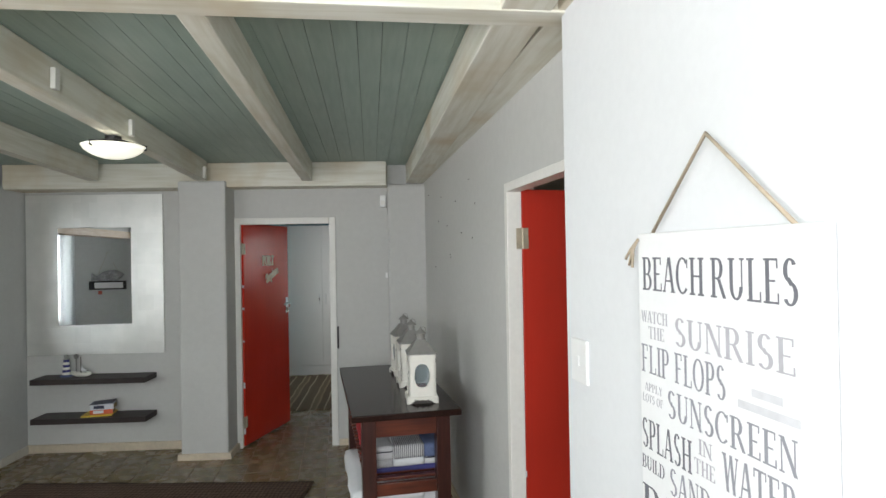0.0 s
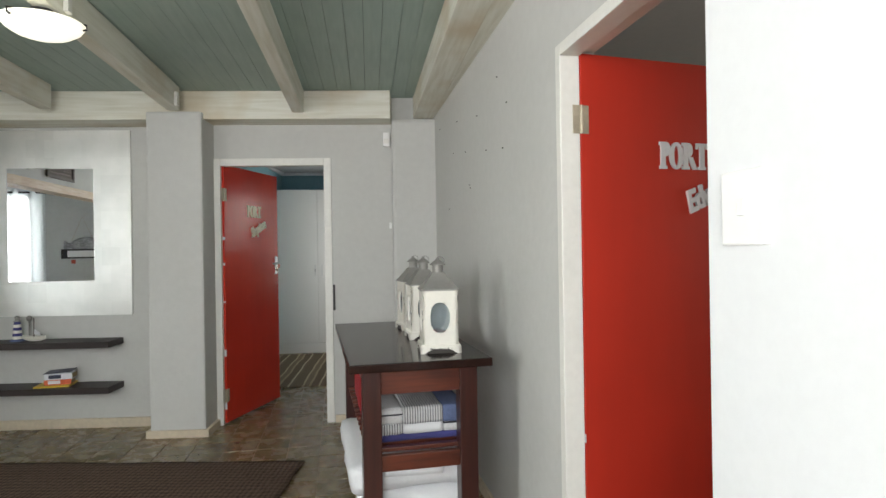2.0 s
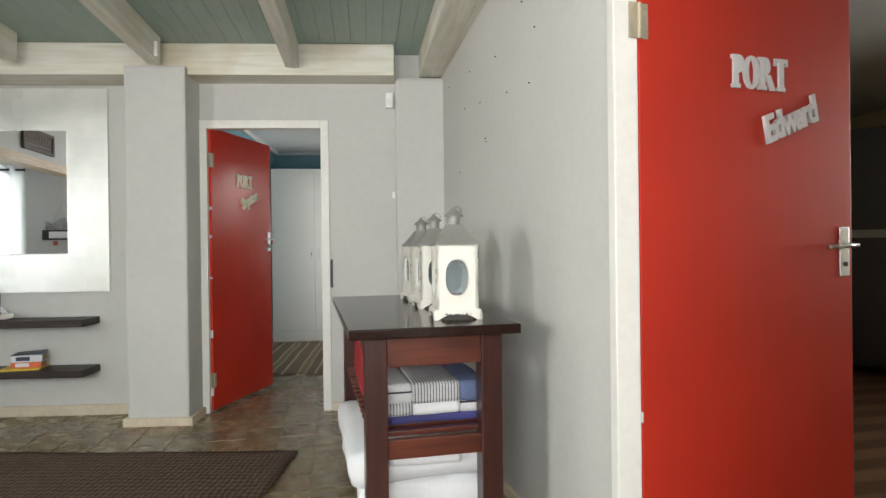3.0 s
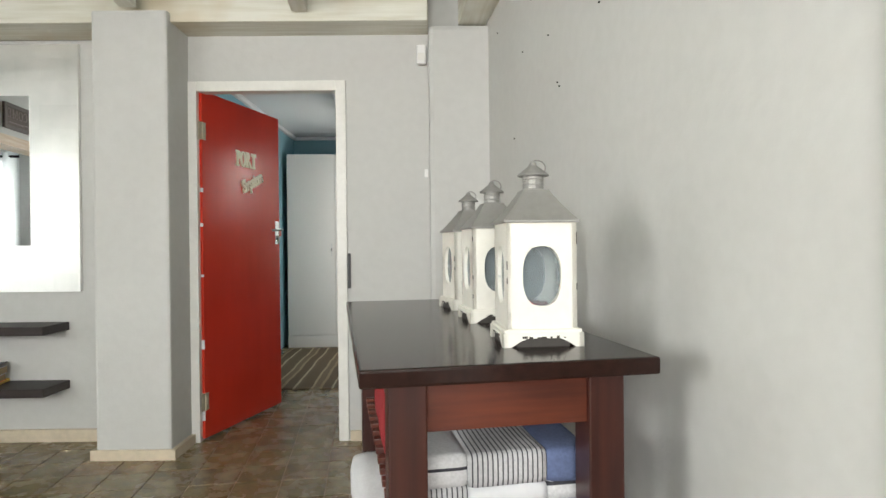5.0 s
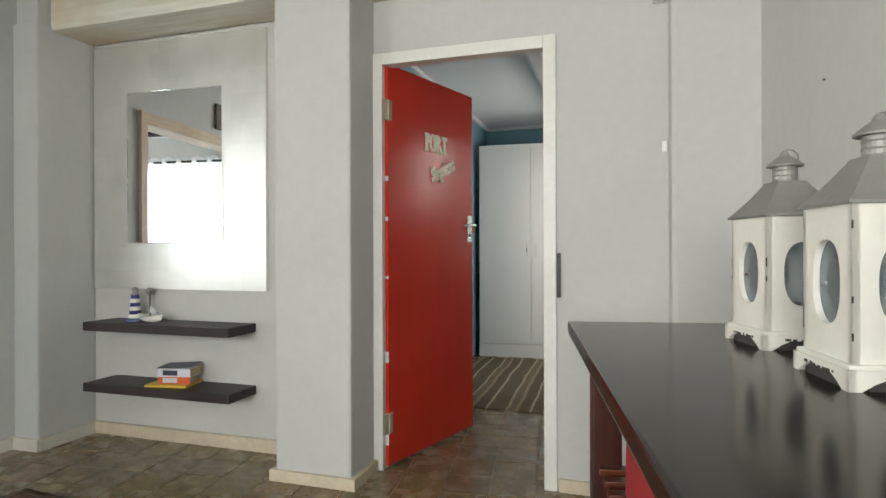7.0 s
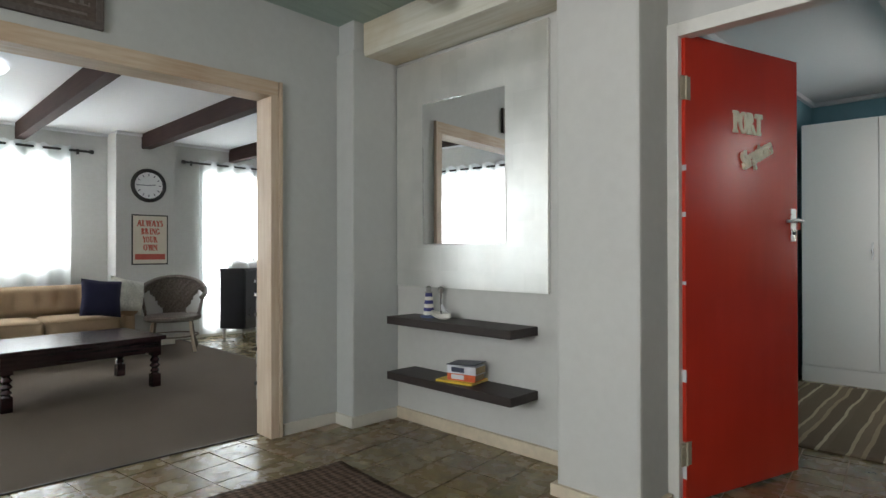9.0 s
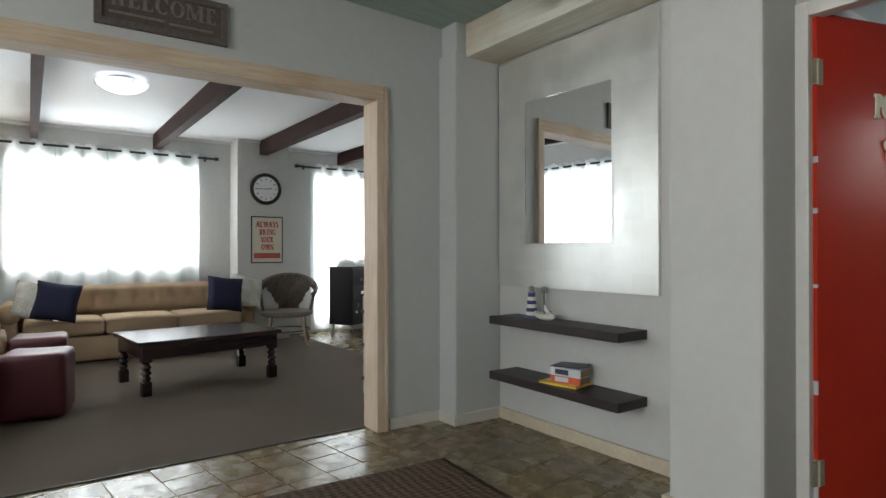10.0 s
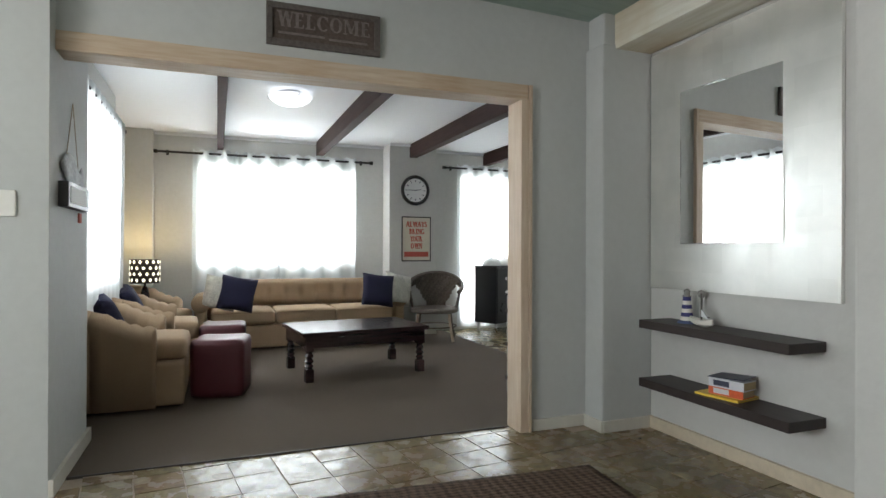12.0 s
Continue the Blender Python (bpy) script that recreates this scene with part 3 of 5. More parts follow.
struct("wall_window_south", [((-4.0, 1.90, 0), (-3.77, 2.08, LCEIL)), ((-5.85, 1.90, 0), (-5.6, 2.08, LCEIL)), ((-5.6, 1.90, 0), (-4.0, 2.08, 0.88)), ((-5.6, 1.90, 2.08), (-4.0, 2.08, LCEIL)), ((-7.65, 1.66, 0), (-5.85, 1.84, LCEIL)), ((-5.87, 1.8, 0), (-5.85, 2.08, LCEIL))], "plaster", "grey plastered wall with the curtained garden window")
struct("wall_living_north", [((-7.65, 8.2, 0), (-3.06, 8.35, LCEIL))], "plaster", "grey plastered end wall")
struct("wall_living_east", [((-3.20, 5.60, 0), (-3.06, 8.2, LCEIL))], "plaster", "grey plastered wall")
struct("ceiling_living", [((-7.65, 1.6, LCEIL), (-3.20, 8.35, LCEIL + 0.1))], "ceil_white", "smooth white ceiling")
struct("cornice", [((-7.45, 2.25, LCEIL - 0.035), (-7.415, 4.98, LCEIL)), ((-7.45, 5.62, LCEIL - 0.035), (-7.415, 8.2, LCEIL)), ((-7.14, 4.98, LCEIL - 0.035), (-7.105, 5.62, LCEIL))], "ceil_white", "narrow white cornice", None, 0.008)
for y0, w in ((2.93, 0.07), (4.10, 0.09), (5.25, 0.10), (6.43, 0.09)):
    struct("ceiling_beam_dark", [((-7.44, y0, 2.29), (-3.20, y0 + w, LCEIL))], "darkbeam", "dark brown rough ceiling beam", None, 0.005)
# opening trim
struct("opening_trim", [((-3.21, 4.638, 0), (-3.035, 4.69, 2.01)),], "pine_z", "limed pine jamb of the wide opening", None, 0.004)
struct("opening_trim", [((-3.058, 4.69, 0), (-3.030, 4.712, 2.10))], "pine_z", "limed pine jamb strip", None, 0.003)
struct("opening_trim", [((-3.21, 2.242, 2.01), (-3.035, 4.685, 2.10))], "pine_y", "limed pine lintel of the wide opening", None, 0.004)
# skirtings
struct("baseboard", [((-2.88, 5.455, 0), (-1.42, 5.48, 0.072))], "skirt", "cream wooden skirting", None, 0.004)
struct("baseboard", [((-3.06, 4.725, 0), (-3.042, 5.10, 0.07)), ((-3.06, 5.092, 0), (-2.865, 5.11, 0.07)), ((-2.88, 5.11, 0), (-2.862, 5.455, 0.07))], "skirt_grey", "painted skirting round the pilaster", None, 0.004)
struct("baseboard", [((-1.432, 5.133, 0), (-0.982, 5.155, 0.055)), ((-1.010, 5.155, 0), (-0.984, 5.40, 0.055)), ((-1.432, 5.155, 0), (-1.41, 5.455, 0.055))], "skirt", "cream skirting round the pier", None, 0.004)
struct("baseboard", [((-0.10, 5.402, 0), (0.37, 5.42, 0.06)), ((0.37, 5.312, 0), (0.66, 5.33, 0.06))], "skirt", "cream skirting", None, 0.004)
struct("baseboard", [((-0.018, 0.02, 0), (0, 2.45, 0.06))], "skirt", "cream skirting", SL, 0.004)
struct("baseboard", [((-3.77, 2.24, 0), (-2.95, 2.262, 0.08)), ((-3.79, 2.09, 0), (-3.77, 2.262, 0.08))], "skirt_grey", "painted skirting on the wall return", None, 0.004)
struct("baseboard", [((-7.14, 4.98, 0), (-7.12, 5.62, 0.08)), ((-7.45, 5.62, 0), (-7.43, 6.1, 0.08))], "skirt_grey", "painted skirting in the living room", None, 0.004)
# bedroom
struct("wall_bedroom", [((-1.45, 5.60, 0), (-1.33, 9.3, 2.5)), ((-1.45, 9.2, 0), (0.6, 9.35, 2.5)), ((0.42, 5.6, 0), (0.54, 6.7, 2.5)), ((0.42, 8.1, 0), (0.54, 9.3, 2.5)), ((0.42, 6.7, 0), (0.54, 8.1, 0.9)), ((0.42, 6.7, 2.0), (0.54, 8.1, 2.5))], "bed_blue", "blue painted bedroom walls")
struct("ceiling_bedroom", [((-1.45, 5.6, 2.46), (0.6, 9.35, 2.56))], "ceil_white", "white bedroom ceiling")
struct("cornice_bedroom", [((-1.33, 5.6, 2.42), (-1.29, 9.2, 2.46)), ((-1.33, 9.16, 2.42), (0.42, 9.2, 2.46))], "ceil_white", "white cornice", None, 0.01)
struct("beam_bedroom", [((-0.42, 5.6, 2.30), (-0.30, 9.2, 2.46))], "ceil_white", "white rounded ceiling beam", None, 0.03)
# east room
struct("wall_east_room", [((0.14, -1.2, 0), (4.9, -1.05, 2.5)), ((4.75, -1.2, 0), (4.9, 3.6, 2.5)), ((0.14, 4.6, 0), (4.9, 4.72, 2.5)), ((4.75, 3.6, 0), (4.9, 4.7, 2.5))], "ochre", "pale yellow walls of the next room", SL)
struct("wall_east_room_back", [((0.0, 2.9, 0), (0.14, 4.7, 2.5))], "ochre", "wall between the rooms", SL)
struct("floor_east_room", [((0.0, -1.05, -0.1), (4.8, 4.7, 0.0))], "planks", "brown floorboards of the next room", SL)
struct("ceiling_east_room", [((0.14, -1.2, 2.5), (4.9, 4.7, 2.6))], "plaster", "grey ceiling of the next room", SL)

# The hall's doors


def steel_frame(name, w, h, depth, label, m, t=0.045, front=0.06):
    """A pressed steel door frame; its outer left foot is the origin, the opening runs along x, the wall along y."""
    root = tagged(new(name), label=label, kind="structure")
    root.matrix_basis = m
    for a, b, y0, y1 in ((0.0, t, -0.012, front), (0.0, 0.02, front, depth)):
        for nm, lo, hi in (("jamb", (a, y0, 0), (b, y1, h)), ("jamb", (w - b, y0, 0), (w - a, y1, h)), ("head", (b, y0, h - b), (w - b, y1, h - a))):
            bx(nm, lo, hi, "frame_white", root, bevel=0.004)
    return root


def red_door(name, mat, label, capitals, script, m, lettermat, up):
    """A flush door, hinge edge at x=0, face at y=0, its body behind (+y), 0.815 wide and 2.03 high; up raises the lock."""
    root = thing(name, label, "door", m)
    leafm = bx("door_leaf", (0, 0, 0.006), (0.815, 0.042, 2.025), mat, root, bevel=0.003)
    for z in (0.22, 1.79):
        bm = bmesh.new()
        box(bm, (-0.034, -0.006, z - 0.05), (-0.003, -0.002, z + 0.05), 0.001)
        box(bm, (0.003, -0.004, z - 0.05), (0.030, -0.0005, z + 0.05), 0.001)
        box(bm, (-0.003, 0.004, z - 0.05), (-0.0005, 0.038, z + 0.05), 0.001)
        cyl(bm, 0.006, 0.006, z - 0.05, z + 0.05, 0.0, -0.006, 12)
        for dx in (-0.022, 0.018):
            for dz in (-0.036, -0.014, 0.014, 0.036):
                cyl(bm, 0.0035, 0.0035, 0, 0.002, 0, 0, 8, Matrix.Translation((dx, -0.006, z + dz)) @ pose(0, 0, 0, 90))
        part("hinge", bm, "brass", root, "worn brass butt hinge")
    bm = bmesh.new()
    chips = random.Random(7)
    for z in (0.12, 0.55, 0.97, 1.24, 1.44) if up else (0.66,):
        z += chips.uniform(-0.03, 0.03)
        box(bm, (-0.0012, -0.0008, z), (chips.uniform(0.002, 0.005), 0.03, z + chips.uniform(0.01, 0.04 + up)), 0)
    tagged(part("worn_edge", bm, "letter_grey", root, "pale chips along the hinge edge"), kind="stuff")
    bm = bmesh.new()
    box(bm, (0.755, -0.008, 1.045 + up), (0.795, -0.0005, 1.205 + up), 0.006)
    part("lock_plate", bm, "steel", root, "brushed steel lock plate")
    bm = bmesh.new()
    tube(bm, [(0.775, -0.005, 1.145 + up), (0.775, -0.045, 1.145 + up)], 0.009)
    tube(bm, [(0.782, -0.045, 1.145 + up), (0.74, -0.047, 1.146 + up), (0.70, -0.045, 1.142 + up), (0.665, -0.040, 1.140 + up)], 0.008)
    part("door_handle", bm, "steel", root, "steel lever handle", True)
    bm = bmesh.new()
    cyl(bm, 0.008, 0.008, 0, 0.004, 0, 0, 12, Matrix.Translation((0.775, -0.008, 1.085 + up)) @ pose(0, 0, 0, 90))
    part("keyhole", bm, "iron", root, "dark keyhole")
    serif("letters", *capitals, 0.006, lettermat, root, -0.0005, "cut-out wooden slab letters", 0.26, 0.12, -0.10)
    text, x, z, sz, rot, sq, sh = script
    letters("letters", text, sz, 0.006, lettermat, root, pose(x, -0.0075, z, 0, 0, 0) @ pose(0, 0, 0, 0, -rot, 0), "cut-out wooden script letters", sq, "LEFT", sh, 0.86, 0.004)
    return root


steel_frame("door_frame_bedroom", 0.912, 2.075, 0.17, "white painted steel door frame, dented at its foot", pose(-1.02, 5.42, 0), 0.058)
red_door("door_bedroom", "red", "red gloss painted bedroom door, standing half open into the bedroom", ("PORT", 0.315, 0.53, 1.63, 0.10), ("Shepstone", 0.385, 1.462, 0.108, 24, 0.60, 0.25), pose(-0.945, 5.44, 0.008, 0, 0, 73.5), "letter", 0.09)
# frame of the door to the next room: its opening runs along -v
steel_frame("door_frame_east", 0.955, 2.06, 0.13, "white painted steel door frame of the next room", SL @ pose(0.0, -0.072, 0, 0, 0, -90), 0.042, 0.062)
red_door("door_east", "red_satin", "red satin painted door to the next room, open at a right angle", ("PORT", 0.325, 0.545, 1.625, 0.10), ("Edward", 0.455, 1.462, 0.112, 22, 0.74, 0.25), SL @ pose(0.064, -0.116, 0.004, 0, 0, 7), "letter_grey", 0.0)
kt = thing("key_ring", "small key with a red tag hanging in the bedroom door lock", "keys", pose(-0.945, 5.44, 0.008, 0, 0, 73.5) @ pose(0.775, -0.008, 1.235))
bx("key", (-0.003, -0.022, -0.006), (0.003, 0.0, 0.006), "steel", kt, bevel=0.001)
bx("tag", (-0.012, -0.026, -0.045), (0.010, -0.022, 0.0), "ink_red", kt, "red plastic tag", 0.002)
bx("strike_plate", (-0.106, 5.404, 0.88), (-0.09, 5.42, 1.08), "iron", None, "dark worn slot beside the door frame", 0.002)
tagged(bpy.data.objects["strike_plate"], category="strike plate")

# Console table
TB = pose(0.272, 3.075, 0, 0, 0, 9.8)
TW, TLN, TH = 0.586, 1.365, 0.895


def console_table():
    root = thing("console_table", "dark mahogany stained console table with a slatted shelf, against the wall", "table", TB)
    bm = bmesh.new()
    box(bm, (0, 0, TH - 0.035), (TW, TLN, TH), 0.006)
    part("tabletop", bm, "mahogany_top", root, "almost black polished top")
    for x in (0.055, TW - 0.055 - 0.075):
        for y in (0.045, TLN - 0.12):
            bx("leg", (x, y, 0), (x + 0.075, y + 0.075, TH - 0.035), "mahogany_z", root, bevel=0.004)
    for y in (0.055, TLN - 0.075):
        bx("apron", (0.13, y, TH - 0.135), (TW - 0.13, y + 0.022, TH - 0.035), "mahogany_x", root, bevel=0.002)
    for x in (0.065, TW - 0.085):
        bx("apron", (x, 0.12, TH - 0.105), (x + 0.022, TLN - 0.12, TH - 0.035), "mahogany", root, bevel=0.002)
    for z in (0.445, 0.13):
        for y in (0.06, TLN - 0.08):
            bx("stretcher", (0.13, y, z), (TW - 0.13, y + 0.03, z + 0.065), "mahogany_x", root, bevel=0.003)
        n = 15
        for i in range(n):
            y = 0.10 + (TLN - 0.24) * i / (n - 1)
            bx("slat", (0.07, y, z + 0.066), (TW - 0.07, y + 0.035, z + 0.084), "mahogany_x", root, bevel=0.003)
    return root


console_table()


def soft_block(bm, lo, hi, r, cuts=3, sag=0.0, seed=1, amp=0.006):
    """A padded block: a bevelled box, divided and slightly uneven."""
    b2 = bmesh.new()
    box(b2, lo, hi, r)
    bmesh.ops.subdivide_edges(b2, edges=[e for e in b2.edges if e.calc_length() > r * 1.6], cuts=cuts, use_grid_fill=True)
    c = [(a + b) / 2 for a, b in zip(lo, hi)]
    h = [(b - a) / 2 for a, b in zip(lo, hi)]
    for v in b2.verts:
        d = noise.noise_vector(v.co * 7 + Vector((seed * 3.1, 0, 0)))
        v.co += d * amp
        fx, fy = (v.co.x - c[0]) / h[0], (v.co.y - c[1]) / h[1]
        if v.co.z > c[2]:
            v.co.z += sag * (1 - fx * fx) * (1 - fy * fy)
    me = bpy.data.meshes.new("t")
    b2.to_mesh(me)
    b2.free()
    bm.from_mesh(me)
    bpy.data.meshes.remove(me)


# linen on the table's shelves
SH = 0.53
folded = thing("folded_towels", "stack of folded striped and blue towels on the slatted shelf", "towels", TB)
bm = bmesh.new()
soft_block(bm, (0.125, 0.16, SH), (0.50, 0.50, SH + 0.035), 0.012, seed=2)
part("towel", bm, "indigo", folded, "indigo blue towel at the bottom", True)
for x0, x1, z0, z1, mt, lb in ((0.125, 0.255, 0.032, 0.092, "stripe_fine", "black barred lower section"), (0.245, 0.475, 0.034, 0.088, "sheet", "plain white lower section"), (0.465, 0.60, 0.033, 0.085, "stripe_wide", "white lower section with blue lines"),
                               (0.125, 0.255, 0.084, 0.170, "stripe_wide", "white towel section with black lines"), (0.247, 0.473, 0.082, 0.172, "stripe_fine", "finely striped black and white section"), (0.465, 0.60, 0.080, 0.168, "bluecloth", "faded blue section")):
    bm = bmesh.new()
    soft_block(bm, (0.13 + (x0 - 0.125) * 0.80, 0.15 + 0.004 * (mt == "stripe_wide"), SH + z0 * 0.86), (0.13 + (x1 - 0.125) * 0.80, 0.51, SH + z1 * 0.86), 0.018, seed=x0 * 9, amp=0.003)
    part("towel", bm, mt, folded, lb, True)
blanket = thing("red_blanket", "folded dark red blanket behind the towels", "blanket", TB)
bm = bmesh.new()
soft_block(bm, (0.085, 0.46, SH), (0.46, 0.95, SH + 0.245), 0.035, seed=8, amp=0.008)
part("blanket_fold", bm, "redcloth", blanket, smooth=True)
bedding = thing("white_bedding", "pile of folded white bedding bulging off the lower shelf", "bedding", TB)
for lo, hi, mt, s in (((0.04, 0.13, 0.213), (0.53, 0.95, 0.34), "sheet", 3), ((0.0, 0.13, 0.33), (0.52, 0.90, 0.455), "sheet", 4)):
    bm = bmesh.new()
    soft_block(bm, lo, hi, 0.05, 4, 0.02, s, 0.02)
    part("bedding_fold", bm, mt, bedding, smooth=True)
bm = bmesh.new()
soft_block(bm, (0.14, 0.10, 0.40), (0.40, 0.32, 0.445), 0.018, seed=5)
part("pillowcase", bm, "sheet", bedding, "folded white pillowcase with a dark piped edge", True)


def lantern(m, seed):
    """A wooden lantern with oval panes and a tin roof."""
    root = thing("lantern", "white chipped wooden lantern, oval panes, grey tin roof", "lantern", m, "lanterns on the console table")
    w, h0, h1 = 0.087, 0.052, 0.288
    bm = bmesh.new()
    # foot: a shaped skirt with a scalloped cut on each side
    for k in range(4):
        r = pose(0, 0, 0, 0, 0, 90 * k)
        fw, n = 0.1, 10
        top, bot = [], []
        for i in range(n + 1):
            x = -fw + 2 * fw * i / n
            a = abs(x) / fw
            z = 0.0 if a > 0.72 else 0.026 * min(1, (0.72 - a) * 5)
            bot.append((x, z))
            top.append((x, 0.042))
        vf = [[bm.verts.new(r @ Vector((x, y, z))) for x, z in row] for y in (-fw, -fw + 0.012) for row in (bot, top)]
        for i in range(n):
            for a, b in ((0, 1), (2, 3), (0, 2), (1, 3)):
                bm.faces.new((vf[a][i], vf[a][i + 1], vf[b][i + 1], vf[b][i]))
        for i in (0, n):
            bm.faces.new((vf[0][i], vf[1][i], vf[3][i], vf[2][i]))
    box(bm, (-0.097, -0.097, 0.040), (0.097, 0.097, h0), 0.004)
    part("foot", bm, "lantern_white", root)
    chips = random.Random(seed)
    for k in range(4):
        bm = bmesh.new()
        for i in range(7):
            x = -0.05 + 0.016 * i + chips.uniform(-0.004, 0.004)
            box(bm, (x, -0.1008, 0.0262), (x + chips.uniform(0.005, 0.014), -0.099, 0.029 + chips.uniform(0, 0.005)), 0)
        for i in range(3):
            z = chips.uniform(0.08, 0.27)
            box(bm, (-0.0876, -0.0876, z), (-0.0855, -0.0855, z + chips.uniform(0.004, 0.02)), 0)
        # set-back dark panel that paints the shade inside the foot's arch
        box(bm, (-0.066, -0.093, 0.0), (0.066, -0.089, 0.026), 0)
        tagged(part("worn_edge", bm, "soot", root, "dark chipped edge, and shade painted in under the foot", pose_=pose(0, 0, 0, 0, 0, 90 * k)), kind="stuff")
    # body: four sides with an oval hole
    for k in range(4):
        bm = bmesh.new()
        seg = 32
        inner, outer = [], []
        for y in (-w, -w + 0.012):
            ri, ro = [], []
            for i in range(seg):
                a = 2 * math.pi * i / seg
                c, s = math.cos(a), math.sin(a)
                ex = 0.048 * (abs(c) ** 0.8) * (1 if c > 0 else -1)
                ez = 0.066 * (abs(s) ** 0.8) * (1 if s > 0 else -1)
                ri.append(bm.verts.new((ex, y, 0.168 + ez)))
                kx = 1 / max(abs(c), abs(s))
                ro.append(bm.verts.new((c * kx * w, y, 0.170 + s * kx * 0.118)))
            inner.append(ri)
            outer.append(ro)
        for i in range(seg):
            j = (i + 1) % seg
            bm.faces.new((inner[0][i], inner[0][j], outer[0][j], outer[0][i]))
            bm.faces.new((inner[1][i], inner[1][j], outer[1][j], outer[1][i]))
            bm.faces.new((inner[0][i], inner[0][j], inner[1][j], inner[1][i]))
            bm.faces.new((outer[0][i], outer[0][j], outer[1][j], outer[1][i]))
        part("side_panel" if k != 3 else "door_panel", bm, "lantern_white", root, pose_=pose(0, 0, 0, 0, 0, 90 * k))
        bm = bmesh.new()
        lathe(bm, [(0.049, 0), (0.049, 0.003)], 28, m=Matrix.Translation((0, -w + 0.011, 0.168)) @ pose(0, 0, 0, -90) @ Matrix.Diagonal((1, 1.38, 1, 1)))
        part("pane", bm, "glass", root, "small oval glass pane", pose_=pose(0, 0, 0, 0, 0, 90 * k)).visible_shadow = False
    bm = bmesh.new()
    box(bm, (-0.090, -0.006, 0.162), (-0.087, 0.010, 0.168), 0.001)
    part("latch", bm, "steel", root, "small latch and hinge")
    bm = bmesh.new()
    box(bm, (-0.095, -0.095, 0.286), (0.095, 0.095, 0.292), 0.001)
    prof = [(0.093, 0.292), (0.082, 0.304), (0.058, 0.336), (0.037, 0.368), (0.033, 0.376)]
    rings = [[bm.verts.new((sx * r, sy * r, z)) for sx, sy in ((-1, -1), (1, -1), (1, 1), (-1, 1))] for r, z in prof]
    for a, b in zip(rings, rings[1:]):
        for i in range(4):
            bm.faces.new((a[i], a[(i + 1) % 4], b[(i + 1) % 4], b[i]))
    bm.faces.new(rings[-1])
    bm.faces.new(rings[0][::-1])
    part("roof", bm, "lantern_zinc", root, "grey tin roof")
    bm = bmesh.new()
    lathe(bm, [(0.030, 0.370), (0.030, 0.378), (0.027, 0.380), (0.027, 0.388), (0.0285, 0.390), (0.027, 0.392), (0.027, 0.402), (0.0285, 0.404), (0.027, 0.406), (0.027, 0.414), (0.030, 0.416)], 20)
    part("chimney", bm, "lantern_zinc", root, "ribbed tin chimney")
    bm = bmesh.new()
    lathe(bm, [(0.040, 0.414), (0.041, 0.418), (0.022, 0.436), (0.010, 0.446), (0.007, 0.456), (0.001, 0.458)], 20)
    part("cap", bm, "lantern_zinc", root, "conical tin cap")
    bm = bmesh.new()
    lathe(bm, [(0.036, 0.053), (0.036, 0.10), (0.034, 0.105), (0.004, 0.105)], 20)
    part("candle", bm, "redcloth" if seed == 1 else "letter_grey", root, "stub of a pillar candle")
    bm = bmesh.new()
    tube(bm, [(0.012 + 0.022 * math.cos(a), 0.004, 0.440 + 0.022 * math.sin(a)) for a in [2 * math.pi * i / 20 for i in range(21)]], 0.0018, 6)
    part("ring", bm, "lantern_zinc", root, "thin wire carrying ring", True)
    for ob in root.children:
        for v in ob.data.vertices:
            v.co = (v.co.x * 0.89, v.co.y * 0.89, float(np.interp(v.co.z, (0, 0.052, 0.288, 0.372, 0.414, 0.458, 0.48), (0, 0.038, 0.272, 0.343, 0.379, 0.413, 0.431))))
    return root


for (x, y, a), s in zip(((0.636, 3.385, 4), (0.578, 3.795, 9), (0.526, 4.145, 15)), (1, 2, 1)):
    lantern(pose(x, y, TH, 0, 0, a), s)


# Framed mirror, shelves and what stands on them
mir = thing("wall_mirror", "square mirror in a wide silver-leaf frame on the recess wall", "mirror")
X0, X1, Z0, Z1 = -2.865, -1.665, 0.875, 2.31
IX0, IX1, IZ0, IZ1 = -2.565, -1.945, 1.145, 2.01
for lo, hi in (((X0, 5.457, Z0), (IX0, 5.478, Z1)), ((IX1, 5.457, Z0), (X1, 5.478, Z1)), ((IX0, 5.457, Z0), (IX1, 5.478, IZ0)), ((IX0, 5.457, IZ1), (IX1, 5.478, Z1))):
    bx("frame_panel", lo, hi, "leaf", mir, bevel=0.0)
TILT_M = pose(IX1, 5.452, 0, 0, 0, 3.2)
bm = bmesh.new()
box(bm, (IX0 - IX1, -0.003, IZ0), (0.002, 0.003, IZ1))
part("mirror_pane", bm, "mirror", mir, "bevelled glass standing proud at one edge", pose_=TILT_M)
bm = bmesh.new()
for lo, hi in (((IX0 - 0.004, 5.412, IZ0), (IX0 - 0.0005, 5.457, IZ1)), ((IX0 - 0.004, 5.418, IZ1 + 0.0005), (IX0 + 0.30, 5.457, IZ1 + 0.004)), ((IX0 - 0.004, 5.418, IZ0 - 0.004), (IX0 + 0.30, 5.457, IZ0 - 0.0005))):
    box(bm, lo, hi, 0.003)
part("mirror_bevel", bm, "steel", mir, "thin bright bevel round the glass")
for z in (0.650, 0.310):
    tagged(bx("floating_shelf", (-2.715, 5.245, z), (-1.745, 5.478, z + 0.048), "espresso", None, "dark espresso floating shelf on the recess wall", 0.003), category="shelf", group="floating shelves")


